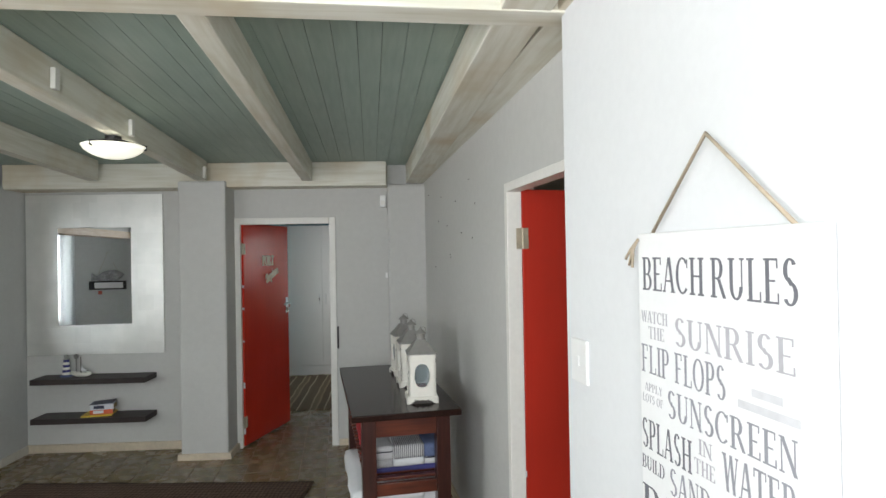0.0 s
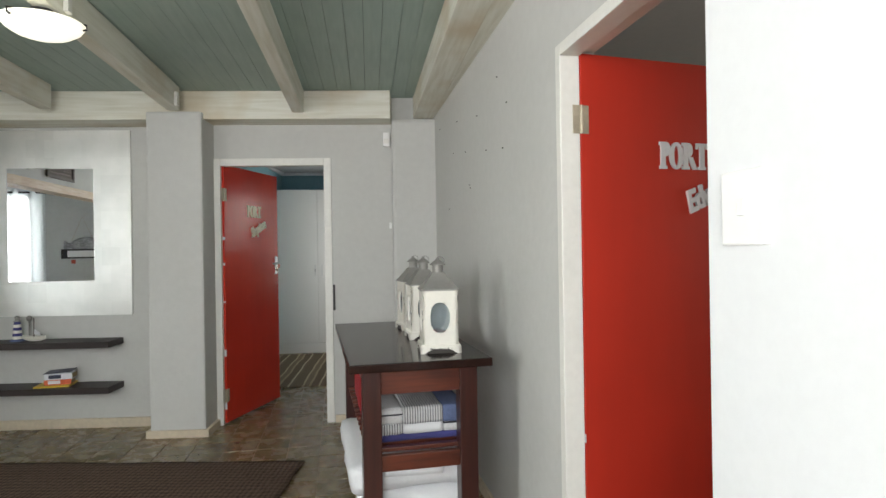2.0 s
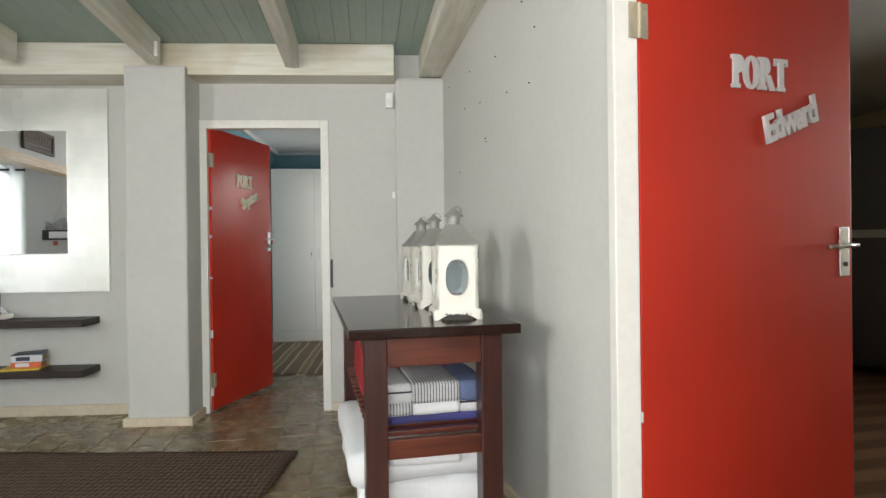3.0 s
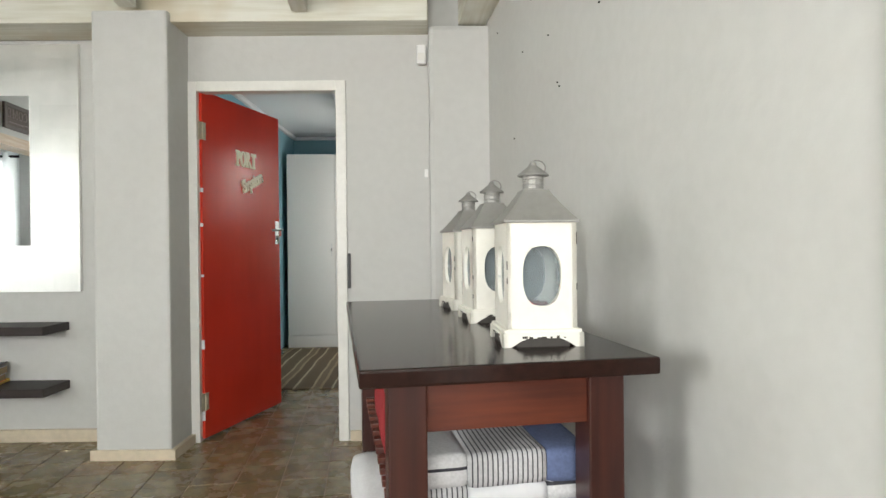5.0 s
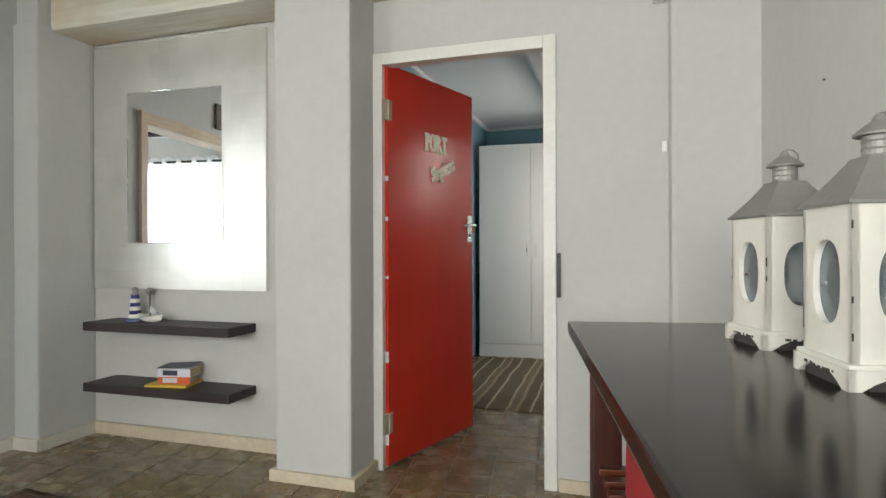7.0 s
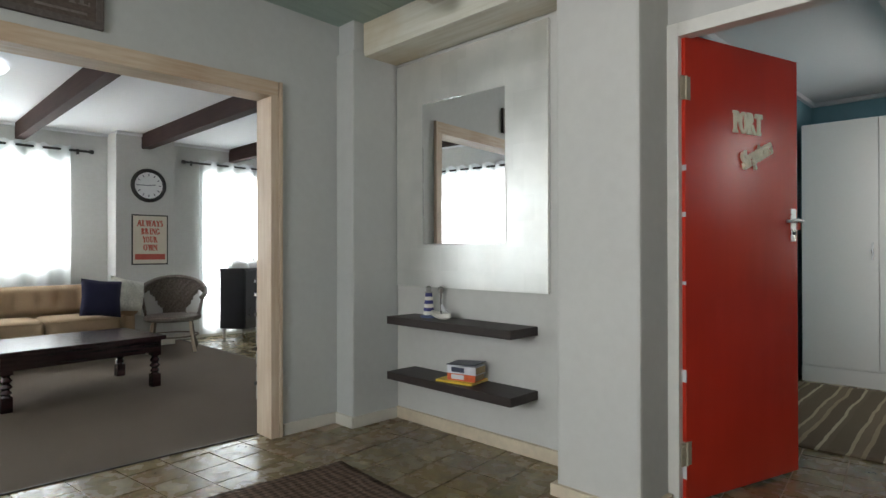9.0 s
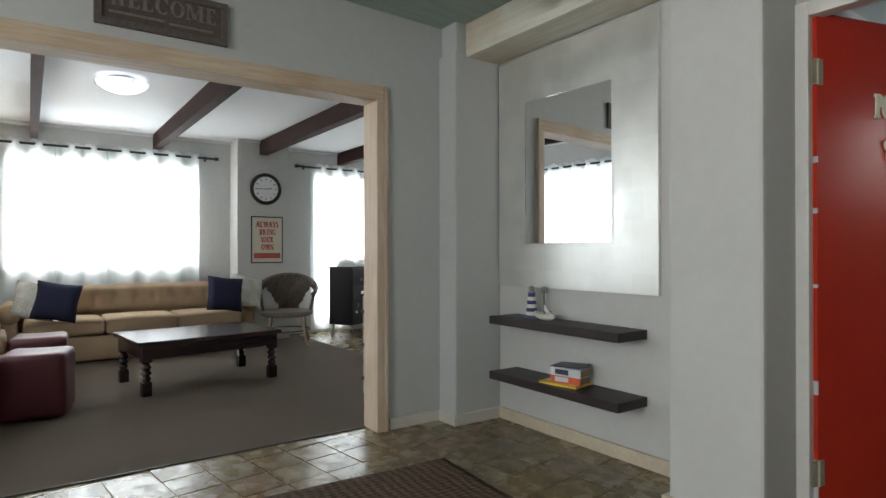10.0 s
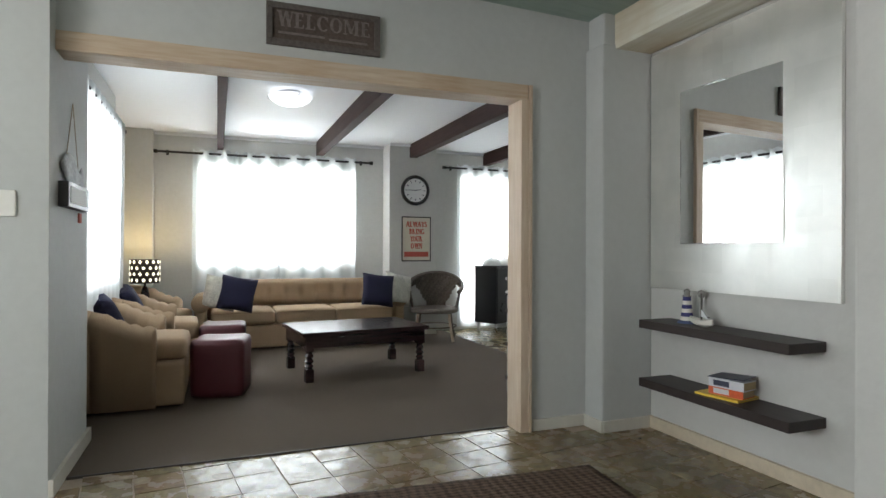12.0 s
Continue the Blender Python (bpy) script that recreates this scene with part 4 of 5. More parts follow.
def lighthouse(m):
    root = thing("lighthouse_ornament", "small blue and white striped lighthouse ornament on the upper shelf", "ornament", m)
    bm = bmesh.new()
    lathe(bm, [(0.052, 0), (0.050, 0.010), (0.036, 0.018)], 20)
    part("base", bm, "bluecloth", root, "dark blue base")
    z = 0.018
    for i in range(6):
        r0, r1 = 0.034 - 0.0022 * i, 0.034 - 0.0022 * (i + 1)
        bm = bmesh.new()
        lathe(bm, [(r0, z), (r1, z + 0.022)], 20)
        part("band", bm, "lantern_white" if i % 2 == 0 else "indigo", root, smooth=False)
        z += 0.022
    bm = bmesh.new()
    lathe(bm, [(0.026, z), (0.026, z + 0.005), (0.016, z + 0.006), (0.016, z + 0.026), (0.021, z + 0.028), (0.012, z + 0.040), (0.001, z + 0.044)], 20)
    part("lantern_room", bm, "lantern_zinc", root, "grey lantern room")


def boat(m):
    root = thing("sailing_boat_ornament", "small white model sailing boat on the upper shelf", "ornament", m)
    bm = bmesh.new()
    n, rings = 10, []
    for i in range(n + 1):
        x = -0.105 + 0.21 * i / n
        wdt = 0.034 * (1 - abs(x / 0.108) ** 2.4) + 0.002
        dz = 0.012 * (x / 0.105) ** 2
        lowz = 0.004 + 0.022 * (abs(x) / 0.105) ** 3
        rings.append([bm.verts.new((x, sy * wdt * f, z)) for sy, f, z in ((-1, 1, 0.040 + dz), (-1, 0.75, 0.018 + dz * 0.5), (0, 0, lowz), (1, 0.75, 0.018 + dz * 0.5), (1, 1, 0.040 + dz))])
    for a, b in zip(rings, rings[1:]):
        for i in range(4):
            bm.faces.new((a[i], a[i + 1], b[i + 1], b[i]))
        bm.faces.new((a[4], a[0], b[0], b[4]))
    bm.faces.new(rings[0])
    bm.faces.new(rings[-1][::-1])
    part("hull", bm, "lantern_white", root, smooth=False)
    bm = bmesh.new()
    tube(bm, [(0.0, 0, 0.035), (0.0, 0, 0.19)], 0.004)
    tube(bm, [(0.0, 0, 0.07), (0.075, 0, 0.06)], 0.003)
    part("mast", bm, "grey_driftwood", root, "grey mast and boom")
    bm = bmesh.new()
    v = [bm.verts.new(p) for p in ((0.006, -0.006, 0.060), (0.07, -0.006, 0.055), (0.006, -0.004, 0.098), (0.006, 0.006, 0.060), (0.07, 0.006, 0.055), (0.006, 0.004, 0.098))]
    for f in ((0, 1, 2), (5, 4, 3), (0, 3, 4, 1), (1, 4, 5, 2), (2, 5, 3, 0)):
        bm.faces.new([v[i] for i in f])
    part("furled_sail", bm, "sheet", root, "rolled white sail")


lighthouse(pose(-2.485, 5.385, 0.696))
boat(pose(-2.335, 5.34, 0.696, 0, 0, -12) @ Matrix.Scale(0.95, 4))
ob = thing("ball_finial_ornament", "small grey stick ornament with a ball top behind the boat", "ornament", pose(-2.425, 5.43, 0.696))
bm = bmesh.new()
lathe(bm, [(0.020, 0), (0.020, 0.008), (0.006, 0.014), (0.006, 0.145), (0.016, 0.152), (0.021, 0.168), (0.016, 0.184), (0.001, 0.190)], 18)
part("ornament_body", bm, "lantern_zinc", ob, smooth=True)


def book(m, w, d, h, cover, label, spine=None):
    root = thing("book", label, "book", m, "books on the lower shelf")
    bm = bmesh.new()
    box(bm, (0, 0, 0), (w, d, 0.003), 0.001)
    box(bm, (0, 0, h - 0.003), (w, d, h), 0.001)
    box(bm, (0, 0, 0.003), (w, 0.003, h - 0.003), 0)
    part("cover", bm, cover, root)
    bx("pages", (0.003, 0.003, 0.003), (w - 0.004, d - 0.004, h - 0.003), "pages", root, "yellowed pages", 0.0)
    if spine:
        bx("spine_label", (w * 0.15, -0.001, h * 0.2), (w * 0.6, 0.0, h * 0.8), spine, root, "plain spine label", 0.0)


M["pages"] = surf("yellowed_pages", (0.42, 0.33, 0.19), 0.12, 20, 0.9, 300, 0.5, stretch=(0.2, 0.2, 5))
M["cover_yellow"] = surf("yellow_book_cover", (0.72, 0.50, 0.05), 0.05, 9, 0.45)
M["cover_orange"] = surf("orange_book_cover", (0.62, 0.12, 0.04), 0.15, 30, 0.45)
M["cover_navy"] = surf("navy_book_cover", (0.035, 0.04, 0.075), 0.15, 9, 0.4)
M["cover_white"] = surf("white_book_spine", (0.65, 0.66, 0.70), 0.05, 9, 0.5)
BK = 0.358
book(pose(-2.30, 5.262, BK, 0, 0, 10), 0.24, 0.19, 0.012, "cover_yellow", "thin yellow paperback at the bottom of the pile")
book(pose(-2.245, 5.30, BK + 0.012, 0, 0, 14), 0.18, 0.115, 0.042, "cover_orange", "thick orange and red paperback in the pile", "cover_white")
book(pose(-2.235, 5.29, BK + 0.054, 0, 0, 12), 0.185, 0.12, 0.045, "cover_white", "thick white-spined paperback with a dark cover on top", "cover_navy")
bx("loose_cover", (0, 0, 0), (0.185, 0.13, 0.004), "cover_navy", None, "dark navy cover curling on top of the books", 0.001)
tagged(bpy.data.objects["loose_cover"], category="book")
bpy.data.objects["loose_cover"].matrix_basis = pose(-2.238, 5.285, BK + 0.0995, 2, -3, 12)

# Rug in the hall
rug = bmesh.new()
bmesh.ops.create_grid(rug, x_segments=60, y_segments=40, size=0.5)
for v in rug.verts:
    v.co.z = 0.012 + 0.003 * noise.noise(v.co * 9) + 0.002
    v.co.x, v.co.y = v.co.x * 2.24 + 0.010 * noise.noise(Vector((v.co.y * 9, v.co.x * 3, 2))), v.co.y * 1.75 + 0.012 * noise.noise(Vector((v.co.x * 9, v.co.y * 3, 7)))
bmesh.ops.solidify(rug, geom=rug.faces[:], thickness=0.009)
ob = part("mat_weave", rug, "mat", thing("hall_rug", "brown flat-woven rug lying on the hall tiles", "rug", pose(-1.36, 3.74, 0.004, 0, 0, -4.0)), smooth=True)

# Hall lamp


def bowl_lamp(name, m, glassmat, label, metal):
    root = thing(name, label, "ceiling light", m)
    bm = bmesh.new()
    lathe(bm, [(0.10, 0.0), (0.10, 0.02), (0.05, 0.035), (0.05, 0.062), (0.001, 0.062)], 28)
    part("base", bm, metal, root, "metal ceiling plate")
    bm = bmesh.new()
    lathe(bm, [(0.001, -0.095), (0.07, -0.090), (0.13, -0.070), (0.175, -0.040), (0.195, -0.010), (0.19, -0.008), (0.17, -0.038), (0.12, -0.065), (0.05, -0.082), (0.001, -0.084)], 36)
    part("bowl", bm, glassmat, root, "lit opal glass bowl", True)
    for a in (15, 135, 255):
        bm = bmesh.new()
        r = pose(0, 0, 0, 0, 0, a)
        tube(bm, [r @ Vector(p) for p in ((0.09, 0, 0.01), (0.17, 0, 0.0), (0.203, 0, -0.006), (0.203, 0, -0.028), (0.185, 0, -0.034))], 0.006, 6)
        part("clip", bm, metal, root, "metal clip")
    return root


bowl_lamp("ceiling_light_hall", pose(-1.085, 3.44, 2.378) @ Matrix.Scale(0.84, 4), "lampglass", "lit opal glass bowl light under a hall joist", "iron")
bulb("bulb_hall", (-1.085, 3.44, 2.351), 1.6, (1.0, 0.9, 0.72), 0.10)
bowl_lamp("ceiling_light_living", pose(-5.12, 3.52, 2.43) @ Matrix.Scale(0.95, 4), "lampglass2", "lit opal glass bowl light on the living room ceiling", "steel")
bulb("bulb_living", (-5.12, 3.52, 2.385), 0.6, (1.0, 0.97, 0.92), 0.10)

# Small fittings on the walls
pir = thing("motion_sensor", "small white motion sensor high in the corner", "sensor", pose(0.33, 5.42, 2.155))
bx("sensor_body", (-0.028, -0.05, 0), (0.028, 0, 0.11), "white", pir, bevel=0.012)
bx("sensor_lens", (-0.02, -0.056, 0.02), (0.02, -0.05, 0.06), "frame_white", pir, "milky lens", 0.003)
mag = thing("alarm_contact", "tiny white alarm contact on the wall", "sensor", pose(0.352, 5.42, 1.515))
bx("contact_body", (-0.01, -0.015, 0), (0.01, 0, 0.045), "white", mag, bevel=0.002)
sw = thing("light_switch", "white rocker light switch on the stair wall", "light switch", SL @ pose(-0.115, -1.122, 1.343, 0, 0, -90))
bx("plate", (0, -0.010, 0), (0.108, 0, 0.128), "white", sw, bevel=0.004)
bx("rocker", (0.045, -0.014, 0.05), (0.062, -0.010, 0.078), "white", sw, "small rocker", 0.002)
sw = thing("light_switch", "white light switch in the shaded corner by the opening", "light switch", pose(-2.95, 2.06, 1.24, 0, 0, 90))
bx("plate", (-0.06, -0.010, 0), (0.06, 0, 0.115), "frame_white", sw, bevel=0.004)
rnd = random.Random(3)
nails = thing("wall_nails", "scattered nails and plugged holes in the grey wall", "nails", SL)
for v, z in ((2.21, 2.23), (1.62, 2.16), (1.75, 1.98), (1.40, 1.93), (1.1, 2.08), (0.92, 1.86), (0.70, 2.18), (0.62, 1.82), (1.28, 1.70), (1.30, 1.72), (1.9, 1.62), (0.55, 2.02)):
    bm = bmesh.new()
    cyl(bm, 0.0035, 0.0025, 0, 0.006, 0, 0, 8, Matrix.Translation((0, v, z)) @ pose(0, 0, 0, 0, -90))
    part("nail", bm, "iron" if rnd.random() < 0.25 else "groove", nails)
# conduit pieces on the joists
for u, v, z in ((-1.137, -2.45, 0.075), (-1.137, -1.62, 0.06), (-1.137, -0.12, 0.05)):
    ob = thing("beam_bracket", "small white cable bracket on the joist", "bracket", CT @ pose(u, v, z))
    bx("bracket_plate", (-0.010, -0.02, -0.045), (0.012, 0.02, 0.05), "frame_white", ob, bevel=0.003)

# Sign on the stair wall
SG = SL @ pose(-0.117, -1.547, 0, 0, 0, -90)
sg = thing("beach_sign", "white washed board sign with charcoal lettering, hung on a rope", "sign", SG)
bx("board", (0, -0.018, 0.86), (0.53, 0, 1.768), "sign_white", sg, "white board", 0.004)
for tx, x0, x1, z, h, mt in (("BEACH", 0.020, 0.245, 1.640, 0.074, "ink"), ("RULES", 0.266, 0.478, 1.640, 0.074, "ink"), ("WATCH", 0.012, 0.118, 1.567, 0.026, "ink_pale"), ("THE", 0.042, 0.105, 1.532, 0.027, "ink_pale"), ("SUNRISE", 0.143, 0.470, 1.531, 0.058, "ink_pale"),
                             ("FLIP", 0.010, 0.122, 1.453, 0.063, "ink_mid"), ("FLOPS", 0.142, 0.303, 1.453, 0.063, "ink_mid"), ("APPLY", 0.022, 0.092, 1.412, 0.018, "ink_pale"), ("LOTS OF", 0.012, 0.095, 1.386, 0.018, "ink_pale"), ("SUNSCREEN", 0.112, 0.470, 1.374, 0.058, "ink_mid"),
                             ("SPLASH", 0.006, 0.195, 1.281, 0.066, "ink"), ("IN", 0.218, 0.260, 1.330, 0.030, "ink_pale"), ("THE", 0.204, 0.268, 1.290, 0.030, "ink_pale"), ("WATER", 0.290, 0.470, 1.290, 0.068, "ink_mid"), ("BUILD", 0.004, 0.096, 1.232, 0.030, "ink"), ("SAND", 0.115, 0.255, 1.212, 0.056, "ink_mid"), ("RE", 0.004, 0.17, 1.118, 0.078, "ink")):
    serif("lettering", tx, x0, x1, z, h, 0.0006, mt, sg, -0.0182, "painted roman letters")
for x0, x1, z in ((0.37, 0.44, 1.478), (0.335, 0.475, 1.452)):
    bx("lettering_bar", (x0, -0.0188, z), (x1, -0.018, z + 0.014), "ink_faint", sg, "faint unreadable words", 0.0)
bm = bmesh.new()
tube(bm, [(0.045, -0.012, 1.758), (0.25, -0.012, 1.952), (0.478, -0.012, 1.758)], 0.004, 6)
part("rope", bm, "rope", sg, "thin jute rope", True)
bm = bmesh.new()
for dx, dz in ((-0.02, -0.06), (-0.035, -0.045), (-0.005, -0.065)):
    tube(bm, [(0.01, -0.022, 1.755), (dx * 0.5, -0.028, 1.73), (dx, -0.030, 1.755 + dz)], 0.0035, 6)
part("rope_end", bm, "rope", sg, "frayed rope knot", True)

# Welcome board over the opening
wb = thing("welcome_board", "weathered brown wooden welcome board over the wide opening", "sign", pose(-3.058, 3.163, 2.158, 0, 0, 90))
bx("board", (0.03, -0.012, 0.03), (0.57, 0, 0.19), "oldwood", wb, "dark brown board", 0.0)
for lo, hi in (((0, -0.024, 0), (0.60, 0, 0.032)), ((0, -0.024, 0.188), (0.60, 0, 0.22)), ((0, -0.024, 0.032), (0.032, 0, 0.188)), ((0.568, -0.024, 0.032), (0.60, 0, 0.188))):
    bx("frame_rail", lo, hi, "grey_driftwood", wb, bevel=0.003)
serif("lettering", "WELCOME", 0.055, 0.545, 0.100, 0.080, 0.002, "carved", wb, -0.0122, "carved grey roman letters", 0.20, 0.08)
for x0, x1, z in ((0.06, 0.30, 0.062), (0.32, 0.53, 0.055)):
    bx("script_line", (x0, -0.0135, z), (x1, -0.012, z + 0.012), "carved", wb, "line of small script", 0.0)


def curtain(name, x0, x1, z0, z1, y, m, label, waves, seed, opening=0):
    """A gathered sheer curtain on eyelets, hanging along x at y, under m."""
    root = thing(name, label, "curtain", m)
    bm = bmesh.new()
    nx, nz = int((x1 - x0) * 90), 14
    rows = []
    for j in range(nz + 1):
        z = z0 + (z1 - z0) * j / nz
        row = []
        for i in range(nx + 1):
            x = x0 + (x1 - x0) * i / nx
            f = (x - x0) / (x1 - x0)
            k = 1.0 - 0.35 * (1 - j / nz)
            yy = y + 0.040 * k * math.sin(2 * math.pi * waves * f) + 0.012 * (1 - j / nz) * noise.noise(Vector((x * 9, seed, z)))
            zz = z + (0.012 * math.cos(4 * math.pi * waves * f) if j == nz else 0)
            row.append(bm.verts.new((x + 0.006 * noise.noise(Vector((z * 4, x * 5, seed))), yy, zz)))
        rows.append(row)
    for a, b in zip(rows, rows[1:]):
        for i in range(nx):
            bm.faces.new((a[i], a[i + 1], b[i + 1], b[i]))
    part("curtain_cloth", bm, "sheer", root, smooth=True)
    return root


def rod(name, x0, x1, z, y, m, label):
    root = thing(name, label, "curtain rod", m)
    bm = bmesh.new()
    tube(bm, [(x0, y, z), (x1, y, z)], 0.013, 10)
    part("pole", bm, "iron", root, smooth=True)
    for x in (x0, x1):
        bm = bmesh.new()
        tube(bm, [(x - 0.02, y, z), (x + 0.02, y, z)], 0.022, 12)
        part("finial", bm, "iron", root)
    for x in (x0 + 0.12, x1 - 0.12):
        bm = bmesh.new()
        tube(bm, [(x, y, z), (x, y + 0.07, z), ], 0.009, 8)
        box(bm, (x - 0.015, y + 0.066, z - 0.03), (x + 0.015, y + 0.072, z + 0.03), 0)
        part("bracket", bm, "iron", root)
    return root


WW = pose(-7.45, 0, 0, 0, 0, 90)
curtain("sheer_curtain", 2.66, 3.16, 0.45, 2.265, -0.06, WW, "sheer white curtain, drawn, at the living room window", 2.5, 1)
curtain("sheer_curtain", 3.14, 3.66, 0.45, 2.265, -0.055, WW, "sheer white curtain glowing with daylight, second panel", 2.5, 2)
curtain("sheer_curtain", 3.63, 4.60, 0.45, 2.27, -0.06, WW, "wide sheer white curtain glowing with daylight, beside the pier", 4, 3)
rod("curtain_rod", 2.27, 4.80, 2.225, -0.07, WW, "black curtain rod over the living room window")
curtain("sheer_curtain", 6.02, 7.45, 0.04, 2.27, -0.06, WW, "floor-length sheer white curtain at the dining window", 6, 4)
rod("curtain_rod", 5.82, 7.55, 2.225, -0.07, WW, "black curtain rod over the dining window")
WS = pose(0, 2.08, 0, 0, 0, 180)
curtain("sheer_curtain", 3.80, 4.80, 0.25, 2.20, -0.06, WS, "sheer white curtain at the garden window", 5, 5)
curtain("sheer_curtain", 4.78, 5.74, 0.25, 2.20, -0.06, WS, "sheer white curtain beside the armchairs", 5, 6)
rod("curtain_rod", 3.80, 5.84, 2.15, -0.07, WS, "black curtain rod over the garden window")

# Wall clock and tin sign on the pier
ck = thing("wall_clock", "round black-rimmed wall clock with white dial, about quarter to three", "clock", pose(-7.14, 5.322, 1.868, 0, 0, 90))
R90 = pose(0, 0, 0, 90)
bm = bmesh.new()
lathe(bm, [(0.150, 0.0), (0.190, 0.0), (0.196, 0.02), (0.180, 0.045), (0.158, 0.038), (0.150, 0.02)], 48, m=R90)
part("rim", bm, "iron", ck, smooth=True)
bm = bmesh.new()
lathe(bm, [(0.152, 0.0), (0.152, 0.024)], 48, m=R90)
part("dial", bm, "sign_white", ck)
bm = bmesh.new()
for i in range(12):
    vs = box(bm, (-0.005, -0.027, 0.108), (0.005, -0.0245, 0.136), 0)
    bmesh.ops.transform(bm, matrix=pose(0, 0, 0, 0, 30 * i, 0), verts=vs)
part("hour_mark", bm, "ink", ck, "black hour marks")
for nm, a, l, w in (("hour_hand", 82, 0.075, 0.005), ("minute_hand", -90, 0.115, 0.004)):
    bm = bmesh.new()
    vs = box(bm, (-w, -0.030, -0.015), (w, -0.028, l), 0)
    bmesh.ops.transform(bm, matrix=pose(0, 0, 0, 0, a, 0), verts=vs)
    part(nm, bm, "ink", ck)
tp = thing("tin_sign", "cream tin sign with brick red lettering, dark rim, under the clock", "sign", pose(-7.14, 5.342, 0.95, 0, 0, 90))
bx("plate", (-0.20, -0.008, 0), (0.20, 0, 0.58), "iron", tp, "dark rim", 0.01)
bx("face", (-0.185, -0.010, 0.015), (0.185, -0.008, 0.565), "tin", tp, "cream face", 0.0)
for tx, hw, z in (("ALWAYS", 0.145, 0.445), ("BRING", 0.10, 0.352), ("YOUR", 0.085, 0.258), ("OWN", 0.078, 0.165)):
    serif("lettering", tx, -hw, hw, z, 0.070, 0.001, "ink_red", tp, -0.0102, "red slab letters", 0.27, 0.14, 0.02)
bx("lettering_bar", (-0.165, -0.0115, 0.06), (0.165, -0.010, 0.125), "ink_red", tp, "unreadable bottom line", 0.0)

# Fish ornament on the wall return
M["fish_grey"] = surf("grey_white_fish_paint", (0.30, 0.30, 0.31), 0.5, 14, 0.6)
fo = thing("fish_ornament", "grey wooden fish hung on strings above a small framed sign", "ornament", pose(-3.34, 2.24, 0, 0, 0, 180) @ Matrix.Diagonal((1.25, 1, 1, 1)))
bm = bmesh.new()
n = 16
rings = []
for i in range(n + 1):
    t = i / n
    r = 0.085 * math.sin(math.pi * min(1, t * 1.15)) ** 0.7 + 0.004 if t < 0.85 else 0.03 + 0.35 * (t - 0.85)
    rings.append([bm.verts.new((-0.17 + 0.34 * t, -0.012 + 0.012 * math.cos(a), 1.505 - 0.05 * t + r * math.sin(a))) for a in [2 * math.pi * k / 12 for k in range(12)]])
for a, b in zip(rings, rings[1:]):
    for k in range(12):
        bm.faces.new((a[k], a[(k + 1) % 12], b[(k + 1) % 12], b[k]))
bm.faces.new(rings[0][::-1])
bm.faces.new(rings[-1])
part("fish_body", bm, "fish_grey", fo, "grey and white carved fish", True)
bm = bmesh.new()
tube(bm, [(-0.10, -0.012, 1.56), (0.0, -0.012, 1.83), (0.10, -0.012, 1.52)], 0.002, 5)
part("string", bm, "rope", fo)
bx("sign_frame", (-0.19, -0.045, 1.30), (0.19, 0, 1.42), "iron", fo, "dark frame", 0.004)
bx("sign_face", (-0.165, -0.047, 1.32), (0.13, -0.045, 1.40), "sign_white", fo, "pale face", 0.0)
bx("red_tag", (0.06, -0.03, 1.235), (0.10, -0.02, 1.285), "ink_red", fo, "small red tag", 0.002)

# Living room furniture


def tufted(bm, w, h, d, m, cols, rows, depth=0.022):
    """A padded back panel with rows of buttons, face towards -y."""
    nx, nz = cols * 8, rows * 8
    f, b = [], []
    for j in range(nz + 1):
        rf = []
        for i in range(nx + 1):
            u, v = i / nx, j / nz
            du = (u * cols - 0.5) - round(u * cols - 0.5)
            dv = (v * rows - 0.5) - round(v * rows - 0.5)
            pit = math.exp(-(du * du + dv * dv) * 38)
            fold = math.exp(-abs(du) * 16) * 0.35
            edge = min(u * w, (1 - u) * w, v * h, (1 - v) * h)
            yy = -d * min(1, (edge / 0.05) ** 0.5 if edge > 0 else 0) + depth * (pit + fold * 0.5)
            rf.append(bm.verts.new(m @ Vector(((u - 0.5) * w, yy, v * h))))
        f.append(rf)
    for a, c in zip(f, f[1:]):
        for i in range(nx):
            bm.faces.new((a[i], a[i + 1], c[i + 1], c[i]))


def rolled_arm(bm, length, h, r, x, y0):
    """A rolled arm along y: a slab with a round roll on its top."""
    soft_block(bm, (x - r * 0.62, y0 + 0.02, 0.03), (x + r * 0.62, y0 + length, h - r), 0.03, 2, 0, 4, 0.003)
    n = 18
    rings = []
    for k in range(7):
        y = y0 + length * k / 6
        rr = r * (0.93 if k in (0, 6) else 1.0 + 0.03 * math.sin(k * 2.1))
        rings.append([bm.verts.new((x + rr * math.cos(2 * math.pi * i / n), y, h - r + rr * math.sin(2 * math.pi * i / n))) for i in range(n)])
    for a, b in zip(rings, rings[1:]):
        for i in range(n):
            bm.faces.new((a[i], a[(i + 1) % n], b[(i + 1) % n], b[i]))
    bm.faces.new(rings[0])
    bm.faces.new(rings[-1][::-1])


